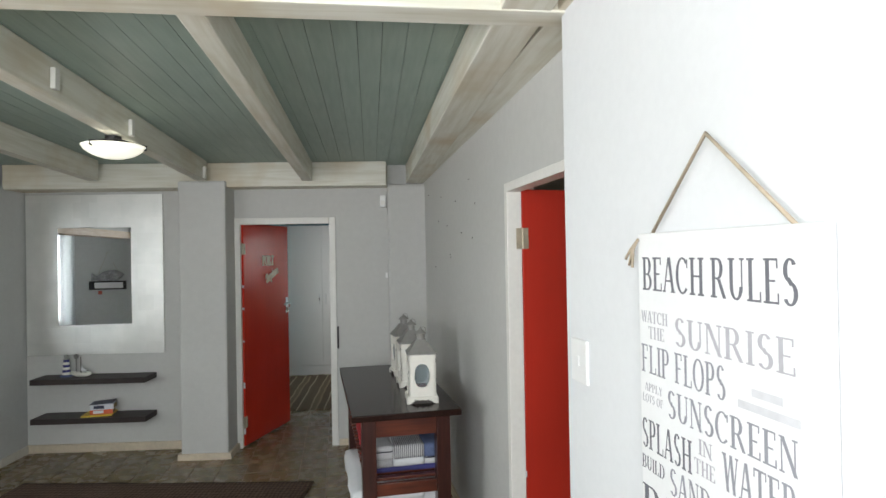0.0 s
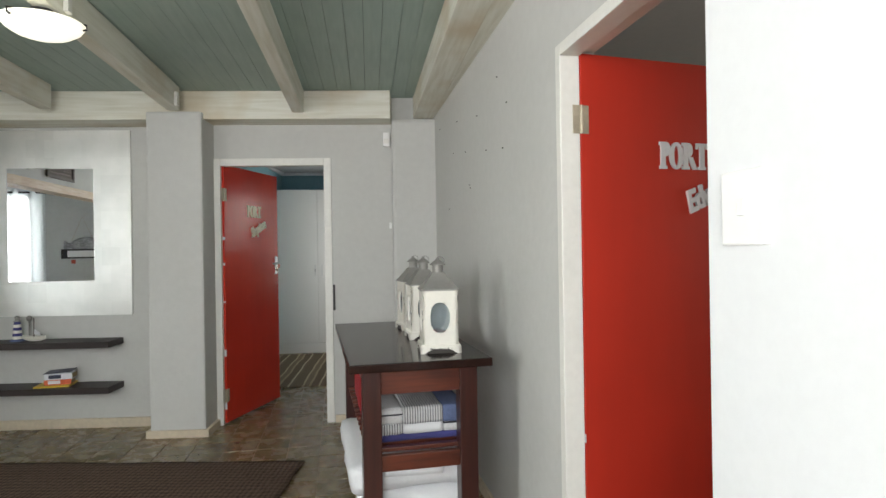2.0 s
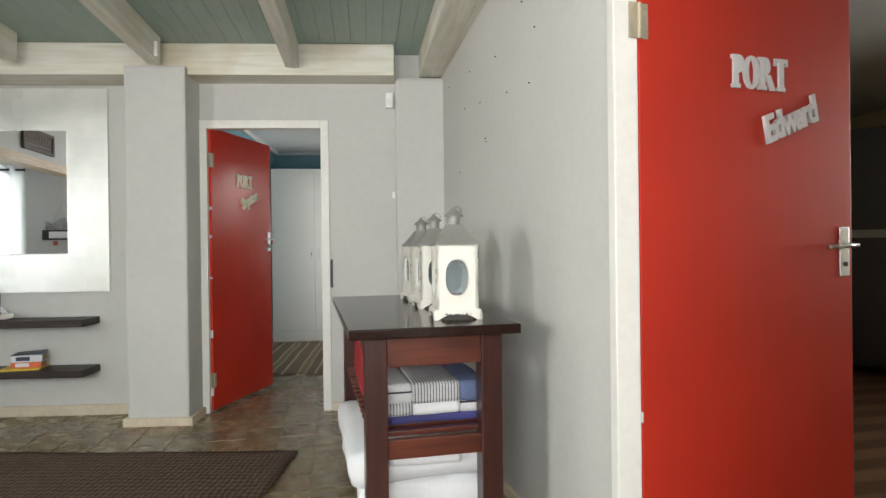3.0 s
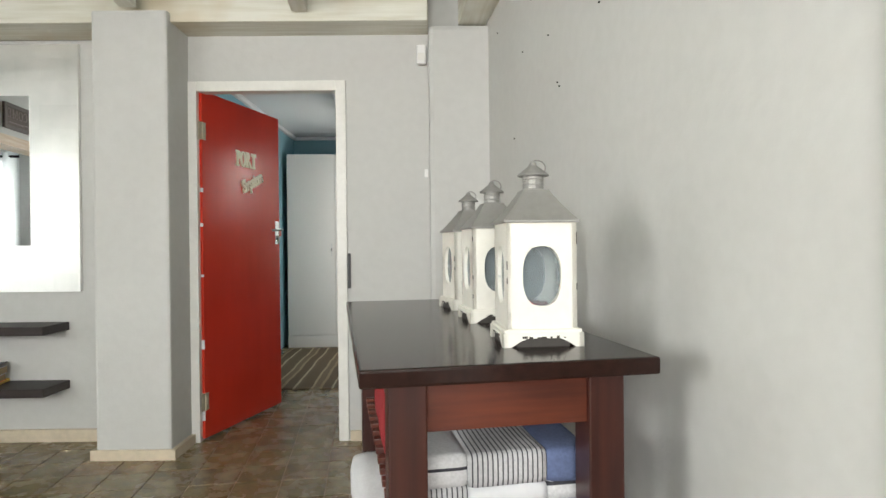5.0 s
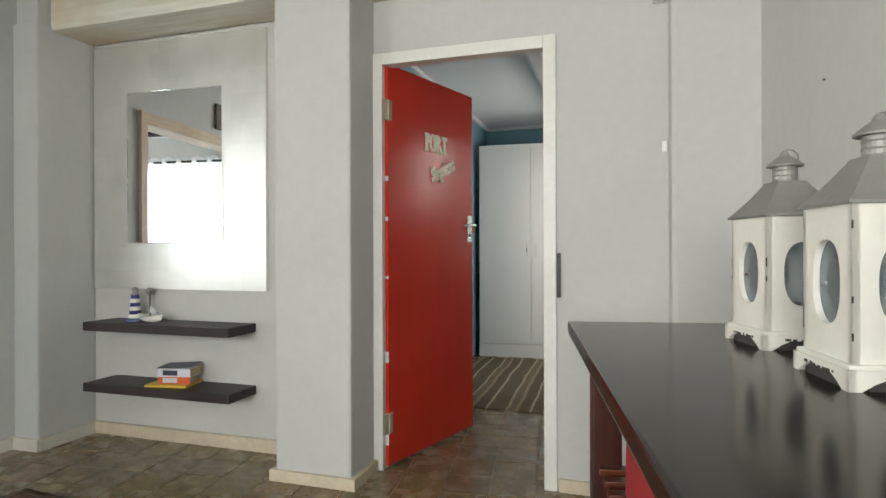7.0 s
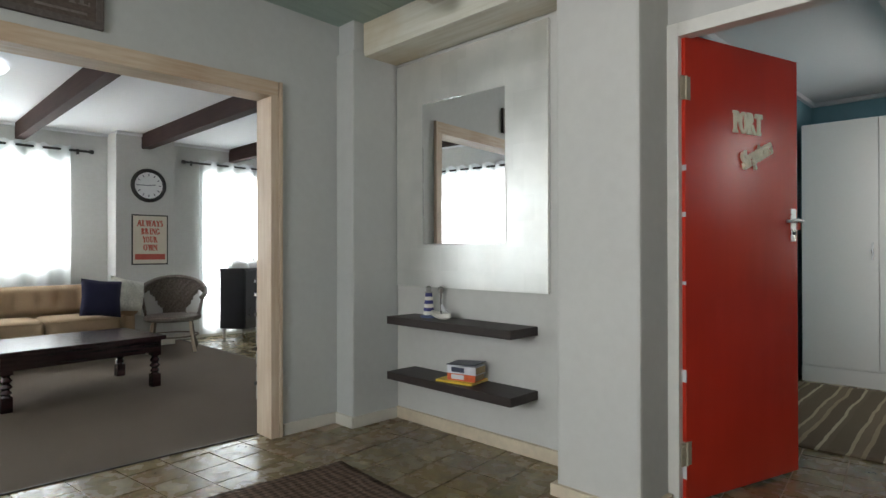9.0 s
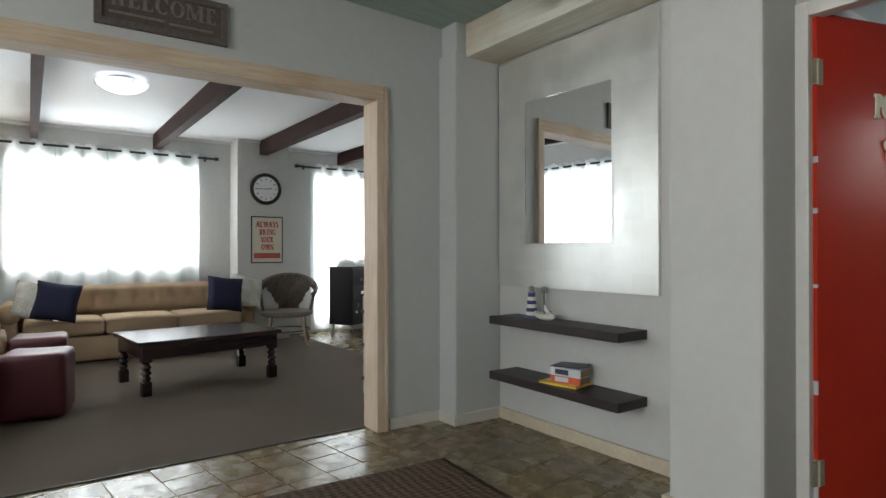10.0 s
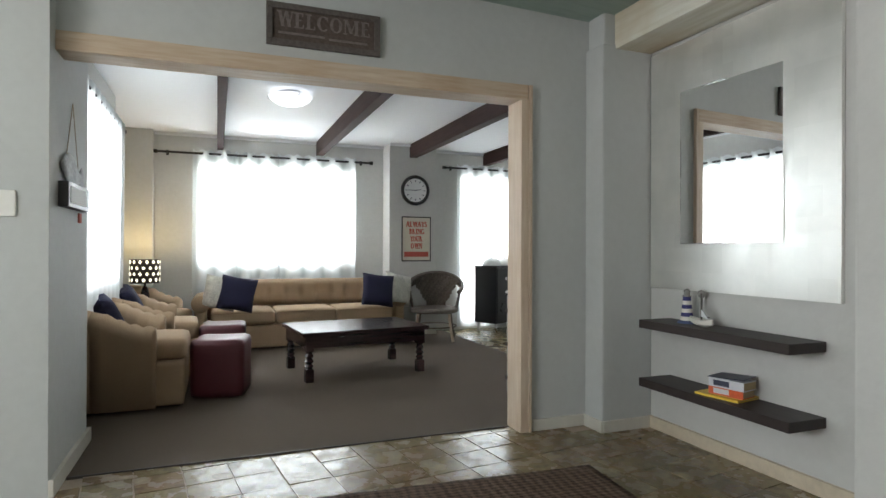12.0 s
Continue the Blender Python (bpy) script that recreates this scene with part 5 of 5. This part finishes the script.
def sofa(m):
    root = thing("sofa", "long tan velour sofa with a button-tufted back and rolled arms", "sofa", m)
    bm = bmesh.new()
    soft_block(bm, (-1.06, 0.03, 0.02), (1.06, 0.78, 0.27), 0.02, 3, 0, 1, 0.003)
    part("base", bm, "tan", root, smooth=True)
    for k in range(3):
        bm = bmesh.new()
        soft_block(bm, (-1.0 + 0.667 * k + 0.004, -0.02, 0.275), (-1.0 + 0.667 * (k + 1) - 0.004, 0.56, 0.432), 0.045, 4, 0.018, k, 0.004)
        seat = part("seat_cushion", bm, "tan", root, smooth=True)
        bm = bmesh.new()
        tube(bm, [(-0.99 + 0.667 * k + 0.02, -0.022, 0.408), (-0.99 + 0.667 * k + 0.32, -0.024, 0.415), (-0.99 + 0.667 * k + 0.625, -0.022, 0.408)], 0.006, 6)
        part("piping", bm, "tan", seat)
    bm = bmesh.new()
    tufted(bm, 2.06, 0.32, 0.10, pose(0, 0.66, 0.42, -8, 0, 0), 11, 1, 0.045)
    soft_block(bm, (-1.04, 0.64, 0.25), (1.04, 0.82, 0.735), 0.05, 3, 0, 5, 0.004)
    part("backrest", bm, "tan", root, smooth=True)
    for s in (-1, 1):
        bm = bmesh.new()
        rolled_arm(bm, 0.72, 0.60, 0.095, s * 1.10, 0.04)
        part("armrest", bm, "tan", root, smooth=True)


sofa(pose(-6.57, 3.87, 0.004, 0, 0, 90))


def armchair(m):
    root = thing("armchair", "deep tan velour tub armchair with a channelled back, on the carpet", "armchair", m, "armchairs by the garden window")
    bm = bmesh.new()
    soft_block(bm, (-0.36, -0.045, 0.02), (0.36, 0.70, 0.32), 0.03, 3, 0, 2, 0.003)
    part("base", bm, "tan", root, smooth=True)
    bm = bmesh.new()
    soft_block(bm, (-0.28, -0.06, 0.32), (0.28, 0.56, 0.47), 0.05, 4, 0.02, 6, 0.004)
    part("seat_cushion", bm, "tan", root, smooth=True)
    # the shell: arms and back in one curve with channels
    for nm, rng in (("armrest", (0, 13)), ("backrest", (13, 27)), ("armrest", (27, 40))):
        bm = bmesh.new()
        rings = []
        for i in range(rng[0], rng[1] + 1):
            t = i / 40
            if t < 0.3:
                px, py, ang = -0.385, 0.13 + 0.31 * t / 0.3, 180
            elif t > 0.7:
                px, py, ang = 0.385, 0.13 + 0.31 * (1 - t) / 0.3, 0
            else:
                a = math.pi * (1 - (t - 0.3) / 0.4)
                px, py, ang = 0.385 * math.cos(a), 0.44 + 0.33 * math.sin(a), math.degrees(a)
            top = 0.56 + 0.16 * math.sin(math.pi * t) ** 2.2
            nn = Vector((math.cos(radians(ang)), math.sin(radians(ang)), 0))
            bul = 0.022 * abs(math.sin(math.pi * t * 13)) ** 0.6
            c = Vector((px, py, 0))
            prof = [(-0.055, 0.30), (-0.075 - bul, top - 0.13), (-0.085 - bul, top - 0.05), (-0.045, top - 0.005), (0.02, top + bul), (0.075, top - 0.03), (0.085, top - 0.09), (0.05, top - 0.15), (0.045, 0.03), (-0.055, 0.03)]
            rings.append([bm.verts.new(c + nn * o + Vector((0, 0, z))) for o, z in prof])
        for a, b in zip(rings, rings[1:]):
            for k in range(10):
                bm.faces.new((a[k], a[(k + 1) % 10], b[(k + 1) % 10], b[k]))
        bm.faces.new(rings[0][::-1])
        bm.faces.new(rings[-1])
        part(nm, bm, "tan", root, smooth=True)
    return root


a1 = armchair(pose(-4.69, 2.68, 0.004, 0, 0, 180) @ pose(0, 0, 0))
for x, y, a in ((-5.66, 2.72, 182), (-6.45, 2.55, 160)):
    copy_thing(a1, pose(x, y, 0.004, 0, 0, a))


def cushion(m, mt, label, s=0.42):
    root = thing("cushion", label, "cushion", m)
    bm = bmesh.new()
    n = 12
    g = []
    for side in (1, -1):
        rows = []
        for j in range(n + 1):
            row = []
            for i in range(n + 1):
                u, v = 2 * i / n - 1, 2 * j / n - 1
                th = 0.085 * ((1 - u ** 4) * (1 - v ** 4)) ** 0.6
                pin = 1 - 0.07 * (1 - abs(u * v))
                row.append(bm.verts.new((u * s / 2 * (pin if abs(u) > 0.9 else 1), side * th + 0.003 * noise.noise(Vector((u * 3, v * 3, side))), s / 2 + v * s / 2 * (pin if abs(v) > 0.9 else 1))))
            rows.append(row)
        for a, b in zip(rows, rows[1:]):
            for i in range(n):
                bm.faces.new((a[i], a[i + 1], b[i + 1], b[i]))
    bmesh.ops.remove_doubles(bm, verts=bm.verts, dist=0.0005)
    part("cushion_cover", bm, mt, root, smooth=True)


M["motif"] = surf("white_and_grey_leaf_print", (0.55, 0.54, 0.48), 0.35, 9, 0.85, 60, 0.3)
cushion(pose(-6.60, 2.93, 0.46, -14, 8, 72), "motif", "white cushion with a pale leaf print on the sofa", 0.36)
cushion(pose(-6.50, 3.10, 0.45, -16, 10, 84), "navy", "navy blue cushion leaning at the sofa's end", 0.37)
cushion(pose(-6.62, 4.92, 0.46, -14, 14, 104), "motif", "white cushion with a pale leaf print behind a navy one", 0.37)
cushion(pose(-6.50, 4.66, 0.45, -16, 7, 92), "navy", "navy blue cushion on the sofa beside the pier", 0.38)
cushion(pose(-4.73, 2.27, 0.45, 26, 8, 18), "navy", "navy blue cushion in the front armchair", 0.36)
cushion(pose(-5.74, 2.30, 0.45, 26, 12, 8), "navy", "navy blue cushion in the second armchair", 0.36)
ott = thing("ottoman", "burgundy vinyl cube ottoman with a slightly dished top", "ottoman", pose(-4.69, 2.97, 0.004, 0, 0, -12), "burgundy ottomans")
bm = bmesh.new()
soft_block(bm, (-0.20, -0.19, 0.01), (0.20, 0.19, 0.435), 0.045, 4, -0.012, 3, 0.004)
part("padded_cube", bm, "burgundy", ott, smooth=True)
copy_thing(ott, pose(-5.58, 2.99, 0.004, 0, 0, -4))


def coffee_table(m, w, l, h):
    root = thing("coffee_table", "low ebony-stained coffee table with turned legs on the carpet", "coffee table", m)
    bx("tabletop", (0, 0, h - 0.035), (w, l, h), "ebony", root, bevel=0.006)
    for lo, hi in (((0.03, 0.03, h - 0.135), (w - 0.03, 0.055, h - 0.035)), ((0.03, l - 0.055, h - 0.135), (w - 0.03, l - 0.03, h - 0.035)), ((0.03, 0.055, h - 0.135), (0.055, l - 0.055, h - 0.035)), ((w - 0.055, 0.055, h - 0.135), (w - 0.03, l - 0.055, h - 0.035))):
        bx("apron", lo, hi, "ebony", root, bevel=0.003)
    for x in (0.065, w - 0.065):
        for y in (0.065, l - 0.065):
            bm = bmesh.new()
            box(bm, (x - 0.036, y - 0.036, h - 0.16), (x + 0.036, y + 0.036, h - 0.04), 0.004)
            lathe(bm, [(0.034, h - 0.16), (0.022, h - 0.175), (0.038, h - 0.20), (0.024, h - 0.222), (0.040, h - 0.245), (0.022, h - 0.265), (0.037, h - 0.285), (0.025, h - 0.30), (0.036, h - 0.315)], 16, x, y)
            box(bm, (x - 0.034, y - 0.034, 0), (x + 0.034, y + 0.034, h - 0.31), 0.004)
            part("leg", bm, "ebony", root, "turned leg")


coffee_table(pose(-5.543, 3.500, 0.004, 0, 0, 6.5), 0.78, 1.14, 0.415)


def wicker_chair(m):
    root = thing("wicker_chair", "grey-brown woven wicker tub chair beside the pier", "wicker chair", m)
    bm = bmesh.new()
    n, rows = 46, 14
    grid = []
    for j in range(rows + 1):
        row = []
        for i in range(n + 1):
            t = i / n
            a = math.pi * (1.16 - 1.32 * t)
            top = 0.58 + 0.22 * math.sin(math.pi * t) ** 1.3
            z = 0.36 + (top - 0.36) * j / rows
            r = 0.27 + 0.06 * j / rows + (0.004 if (i + j) % 2 else -0.004)
            row.append(bm.verts.new((r * 1.02 * math.cos(a), 0.05 + r * math.sin(a), z)))
        grid.append(row)
    for j in range(rows):
        for i in range(n):
            t = (i + 0.5) / n
            hole = 0.09 + 0.013 * j < abs(t - 0.5) < 0.30 and 1 <= j <= 10
            if not hole:
                bm.faces.new((grid[j][i], grid[j][i + 1], grid[j + 1][i + 1], grid[j + 1][i]))
    bmesh.ops.solidify(bm, geom=bm.faces[:], thickness=0.012)
    part("backrest", bm, "wicker", root, "woven back with side openings")
    bm = bmesh.new()
    tube(bm, [(0.34 * math.cos(math.pi * (1.16 - 1.32 * t)), 0.05 + 0.33 * math.sin(math.pi * (1.16 - 1.32 * t)), 0.585 + 0.22 * math.sin(math.pi * t) ** 1.3) for t in [i / 24 for i in range(25)]], 0.024, 10)
    part("rim", bm, "wicker", root, "braided rim", True)
    bm = bmesh.new()
    lathe(bm, [(0.27, 0.335), (0.295, 0.35), (0.295, 0.385), (0.27, 0.395), (0.02, 0.39)], 32)
    part("seat", bm, "wicker", root, "round woven seat")
    for a in (40, 140, 220, 320):
        c, s = math.cos(radians(a)), math.sin(radians(a))
        bm = bmesh.new()
        tube(bm, [(0.24 * c, 0.24 * s, 0.345), (0.27 * c, 0.27 * s, 0.15), (0.31 * c, 0.31 * s, 0.0)], 0.017, 8)
        part("leg", bm, "pine_z" if a > 180 else "wicker", root, "cane leg", True)
    bm = bmesh.new()
    tube(bm, [(0.265 * math.cos(radians(40 + i * 10)), 0.265 * math.sin(radians(40 + i * 10)), 0.17) for i in range(37)], 0.009, 6)
    part("stretcher", bm, "wicker", root, smooth=True)


wicker_chair(pose(-6.66, 5.42, 0.004, 0, 0, 66))
cb = thing("drinks_cabinet", "dark lacquered cabinet on steel legs before the dining window", "cabinet", pose(-6.90, 6.38, 0, 0, 0, 28))
bx("cabinet_body", (-0.36, 0, 0.12), (0, 0.75, 0.87), "black_cab", cb, bevel=0.004)
bx("cabinet_top", (-0.375, -0.012, 0.87), (0.015, 0.765, 0.89), "black_cab", cb, bevel=0.003)
for y0 in (0.01, 0.38):
    dr = bx("cabinet_door", (0.0, y0, 0.13), (0.016, y0 + 0.36, 0.86), "black_cab", cb, bevel=0.003)
    bx("handle", (0.016, y0 + 0.16, 0.70), (0.03, y0 + 0.20, 0.74), "steel", dr, "small steel knob")
for x in (-0.33, -0.04):
    for y in (0.05, 0.70):
        bm = bmesh.new()
        cyl(bm, 0.018, 0.022, 0, 0.12, x, y)
        part("leg", bm, "steel", cb, "steel leg", True)
for i, (x, y, r) in enumerate(((-0.18, 0.14, 0.13), (-0.16, 0.42, 0.12))):
    ob = thing("cake_cover", "pale domed food cover on the dark cabinet", "food cover", pose(-6.90, 6.38, 0, 0, 0, 28) @ pose(x, y, 0.89), "domed covers on the cabinet")
    bm = bmesh.new()
    lathe(bm, [(r, 0), (r, 0.01), (r * 0.9, 0.05), (r * 0.6, 0.09), (r * 0.15, 0.105), (0.015, 0.11), (0.018, 0.13), (0.001, 0.135)], 24)
    part("dome", bm, "white", ob, smooth=True)
dr = thing("chest_of_drawers", "grey-topped chest of drawers with dark knobs behind the jamb", "chest of drawers", pose(-3.90, 5.0, 0.004))
bx("chest_body", (0, 0, 0), (0.5, 0.45, 0.77), "black_cab", dr, bevel=0.003)
bx("chest_top", (-0.01, -0.02, 0.77), (0.51, 0.46, 0.79), "steel", dr, bevel=0.002)
for z in (0.02, 0.27, 0.52):
    d2 = bx("drawer", (0.005, -0.014, z), (0.495, 0, z + 0.235), "lantern_zinc", dr, bevel=0.002)
    bm = bmesh.new()
    cyl(bm, 0.012, 0.015, 0, 0.02, 0, 0, 12, Matrix.Translation((0.03, -0.014, z + 0.12)) @ pose(0, 0, 0, 90))
    part("knob", bm, "iron", d2)

# Lamp in the corner
fl = thing("standard_lamp", "standing lamp with a dark drum shade pierced by pale crosses", "lamp", pose(-6.86, 2.22, 0.004))
bm = bmesh.new()
lathe(bm, [(0.13, 0), (0.13, 0.02), (0.03, 0.035), (0.025, 0.3), (0.045, 0.42), (0.03, 0.52), (0.045, 0.60), (0.03, 0.68), (0.012, 0.70), (0.012, 0.80)], 20)
part("stem", bm, "ebony", fl, smooth=True)
R0, ZL, ZH = 0.145, 0.735, 0.985
bm = bmesh.new()
lathe(bm, [(R0, ZL), (R0 - 0.004, ZH), (R0 - 0.010, ZH), (R0 - 0.006, ZL)], 48)
sh = part("shade", bm, "shade", fl, "dark brown drum shade", True)
bm = bmesh.new()
for row in range(4):
    for i in range(14):
        a = 2 * math.pi * (i + 0.5 * (row % 2)) / 14
        z = ZL + 0.035 + 0.063 * row
        for w, h in ((0.014, 0.006), (0.006, 0.017)):
            vs = box(bm, (-w, -0.0015, -h), (w, 0.0015, h), 0)
            bmesh.ops.transform(bm, matrix=Matrix.Translation(((R0 + 0.001) * math.cos(a), (R0 + 0.001) * math.sin(a), z)) @ pose(0, 0, 0, 0, 0, math.degrees(a) + 90), verts=vs)
tagged(part("cutouts", bm, "shadelit", sh, "lit cross-shaped cut-outs"), kind="stuff")
bm = bmesh.new()
lathe(bm, [(0.001, 0.80), (0.028, 0.83), (0.03, 0.86), (0.001, 0.89)], 16)
part("bulb", bm, "shadelit", fl, "glowing bulb", True)
bulb("bulb_lamp", (-6.86, 2.22, 0.96), 14, (1.0, 0.72, 0.30), 0.07)

# Bedroom
wr = thing("wardrobe", "white melamine built-in wardrobe with three doors and a plinth", "wardrobe", pose(-1.27, 8.60, 0, 0, 0, 3))
bx("carcass", (0, 0.02, 0.0), (1.60, 0.56, 2.16), "wardrobe", wr, bevel=0.002)
bx("plinth", (0.0, 0.0, 0.0), (1.60, 0.02, 0.13), "wardrobe", wr, bevel=0.002)
for k in range(3):
    d2 = bx("wardrobe_door", (0.003 + 0.532 * k, 0.0, 0.145), (0.532 * (k + 1) - 0.003, 0.019, 2.16), "wardrobe", wr, bevel=0.002)
    hx = 0.485 + 0.532 * k if k != 1 else 0.575
    bx("handle", (hx, -0.018, 1.02), (hx + 0.012, 0.0, 1.16), "steel", d2, "slim bar handle", 0.002)
br = thing("striped_rug", "brown, black and cream striped flat rug on the bedroom tiles", "rug", pose(-0.40, 7.58, 0.004, 0, 0, 2))
bm = bmesh.new()
bmesh.ops.create_grid(bm, x_segments=30, y_segments=30, size=0.5)
for v in bm.verts:
    v.co.x, v.co.y = v.co.x * 1.58 + 0.008 * noise.noise(Vector((v.co.y * 8, 1, 1))), v.co.y * 1.86 + 0.01 * noise.noise(Vector((v.co.x * 8, 2, 1)))
    v.co.z = 0.008 + 0.003 * noise.noise(Vector((v.co.x * 4, v.co.y * 4, 0)))
bmesh.ops.solidify(bm, geom=bm.faces[:], thickness=0.006)
part("weave", bm, "dhurrie", br, smooth=True)
# next room
dc = thing("dark_cupboard", "tall black cupboard with a pale rail across, in the next room", "cupboard", pose(3.95, 6.35, 0.07, 0, 0, -32))
bx("carcass", (0, 0.02, 0), (1.3, 0.55, 2.08), "black_cab", dc, bevel=0.004)
for z0, z1 in ((0.02, 1.12), (1.20, 2.06)):
    bx("cupboard_door", (0.01, 0, z0), (1.29, 0.02, z1), "black_cab", dc, bevel=0.003)
bx("rail", (0.0, -0.01, 1.125), (1.3, 0.02, 1.195), "lantern_zinc", dc, "pale rail", 0.003)

# Floor tiles, the pieces of the hall and bedroom floor
TILE = 0.214


def tile_shape(w, d, seed):
    rnd = random.Random(seed)
    bm = bmesh.new()
    vs = box(bm, (-w / 2, -d / 2, -0.014), (w / 2, d / 2, 0.0), 0.0)
    for v in vs:
        v.co.x += rnd.uniform(-0.003, 0.003)
        v.co.y += rnd.uniform(-0.003, 0.003)
        if v.co.z > -0.01:
            v.co.x *= 0.990
            v.co.y *= 0.990
    return bm


tile_meshes = []
for s in range(6):
    bm = tile_shape(TILE - 0.006, TILE - 0.006, s)
    me = bpy.data.meshes.new("tile")
    bm.to_mesh(me)
    bm.free()
    me.materials.append(M["slate"])
    tile_meshes.append(me)
floor_ob = bpy.data.objects["floor"]
rnd = random.Random(5)
spots = []
TS = pose(-0.587, 5.036, 0, 0, 0, 7.3)
for i in range(-15, 12):
    for j in range(-25, 21):
        p = TS @ Vector(((i + 0.5) * TILE, (j + 0.5) * TILE, 0))
        if not (-3.27 < p.x < 1.45 and 0.95 < p.y < 9.25):
            continue
        if p.y > 5.7 and not (-1.4 < p.x < 0.5):
            continue
        lx = p.x - (1.048 - (p.y - 2.923) * 0.1405)
        if lx > 0.12 and p.y < 5.6:
            continue
        if p.x < -3.06 and not (2.3 < p.y < 4.75):
            continue
        if -1.33 < p.x < -1.03 and 5.25 < p.y < 5.5:
            continue
        spots.append((p, (p.y - 3.9) ** 2 + 0.6 * (p.x + 1.6) ** 2))
spots.sort(key=lambda s: s[1])
for p, _ in spots[:298]:
    o = new("tile", rnd.choice(tile_meshes))
    o.parent = floor_ob
    o.matrix_basis = Matrix.Translation((p.x, p.y, rnd.uniform(-0.001, 0.0015))) @ pose(0, 0, 0, rnd.uniform(-0.25, 0.25), rnd.uniform(-0.25, 0.25), 7.3 + rnd.uniform(-0.4, 0.4) + 90 * rnd.randrange(4))
rest = bmesh.new()
for p, _ in spots[298:]:
    vs = box(rest, (-TILE / 2 + 0.0035, -TILE / 2 + 0.0035, -0.014), (TILE / 2 - 0.0035, TILE / 2 - 0.0035, 0.0), 0)
    bmesh.ops.transform(rest, matrix=Matrix.Translation((p.x, p.y, rnd.uniform(-0.001, 0.0015))) @ pose(0, 0, 0, 0, 0, 7.3 + rnd.uniform(-0.4, 0.4)), verts=vs)
ob = part("tiles", rest, "slate", floor_ob)
tagged(ob, kind="stuff")
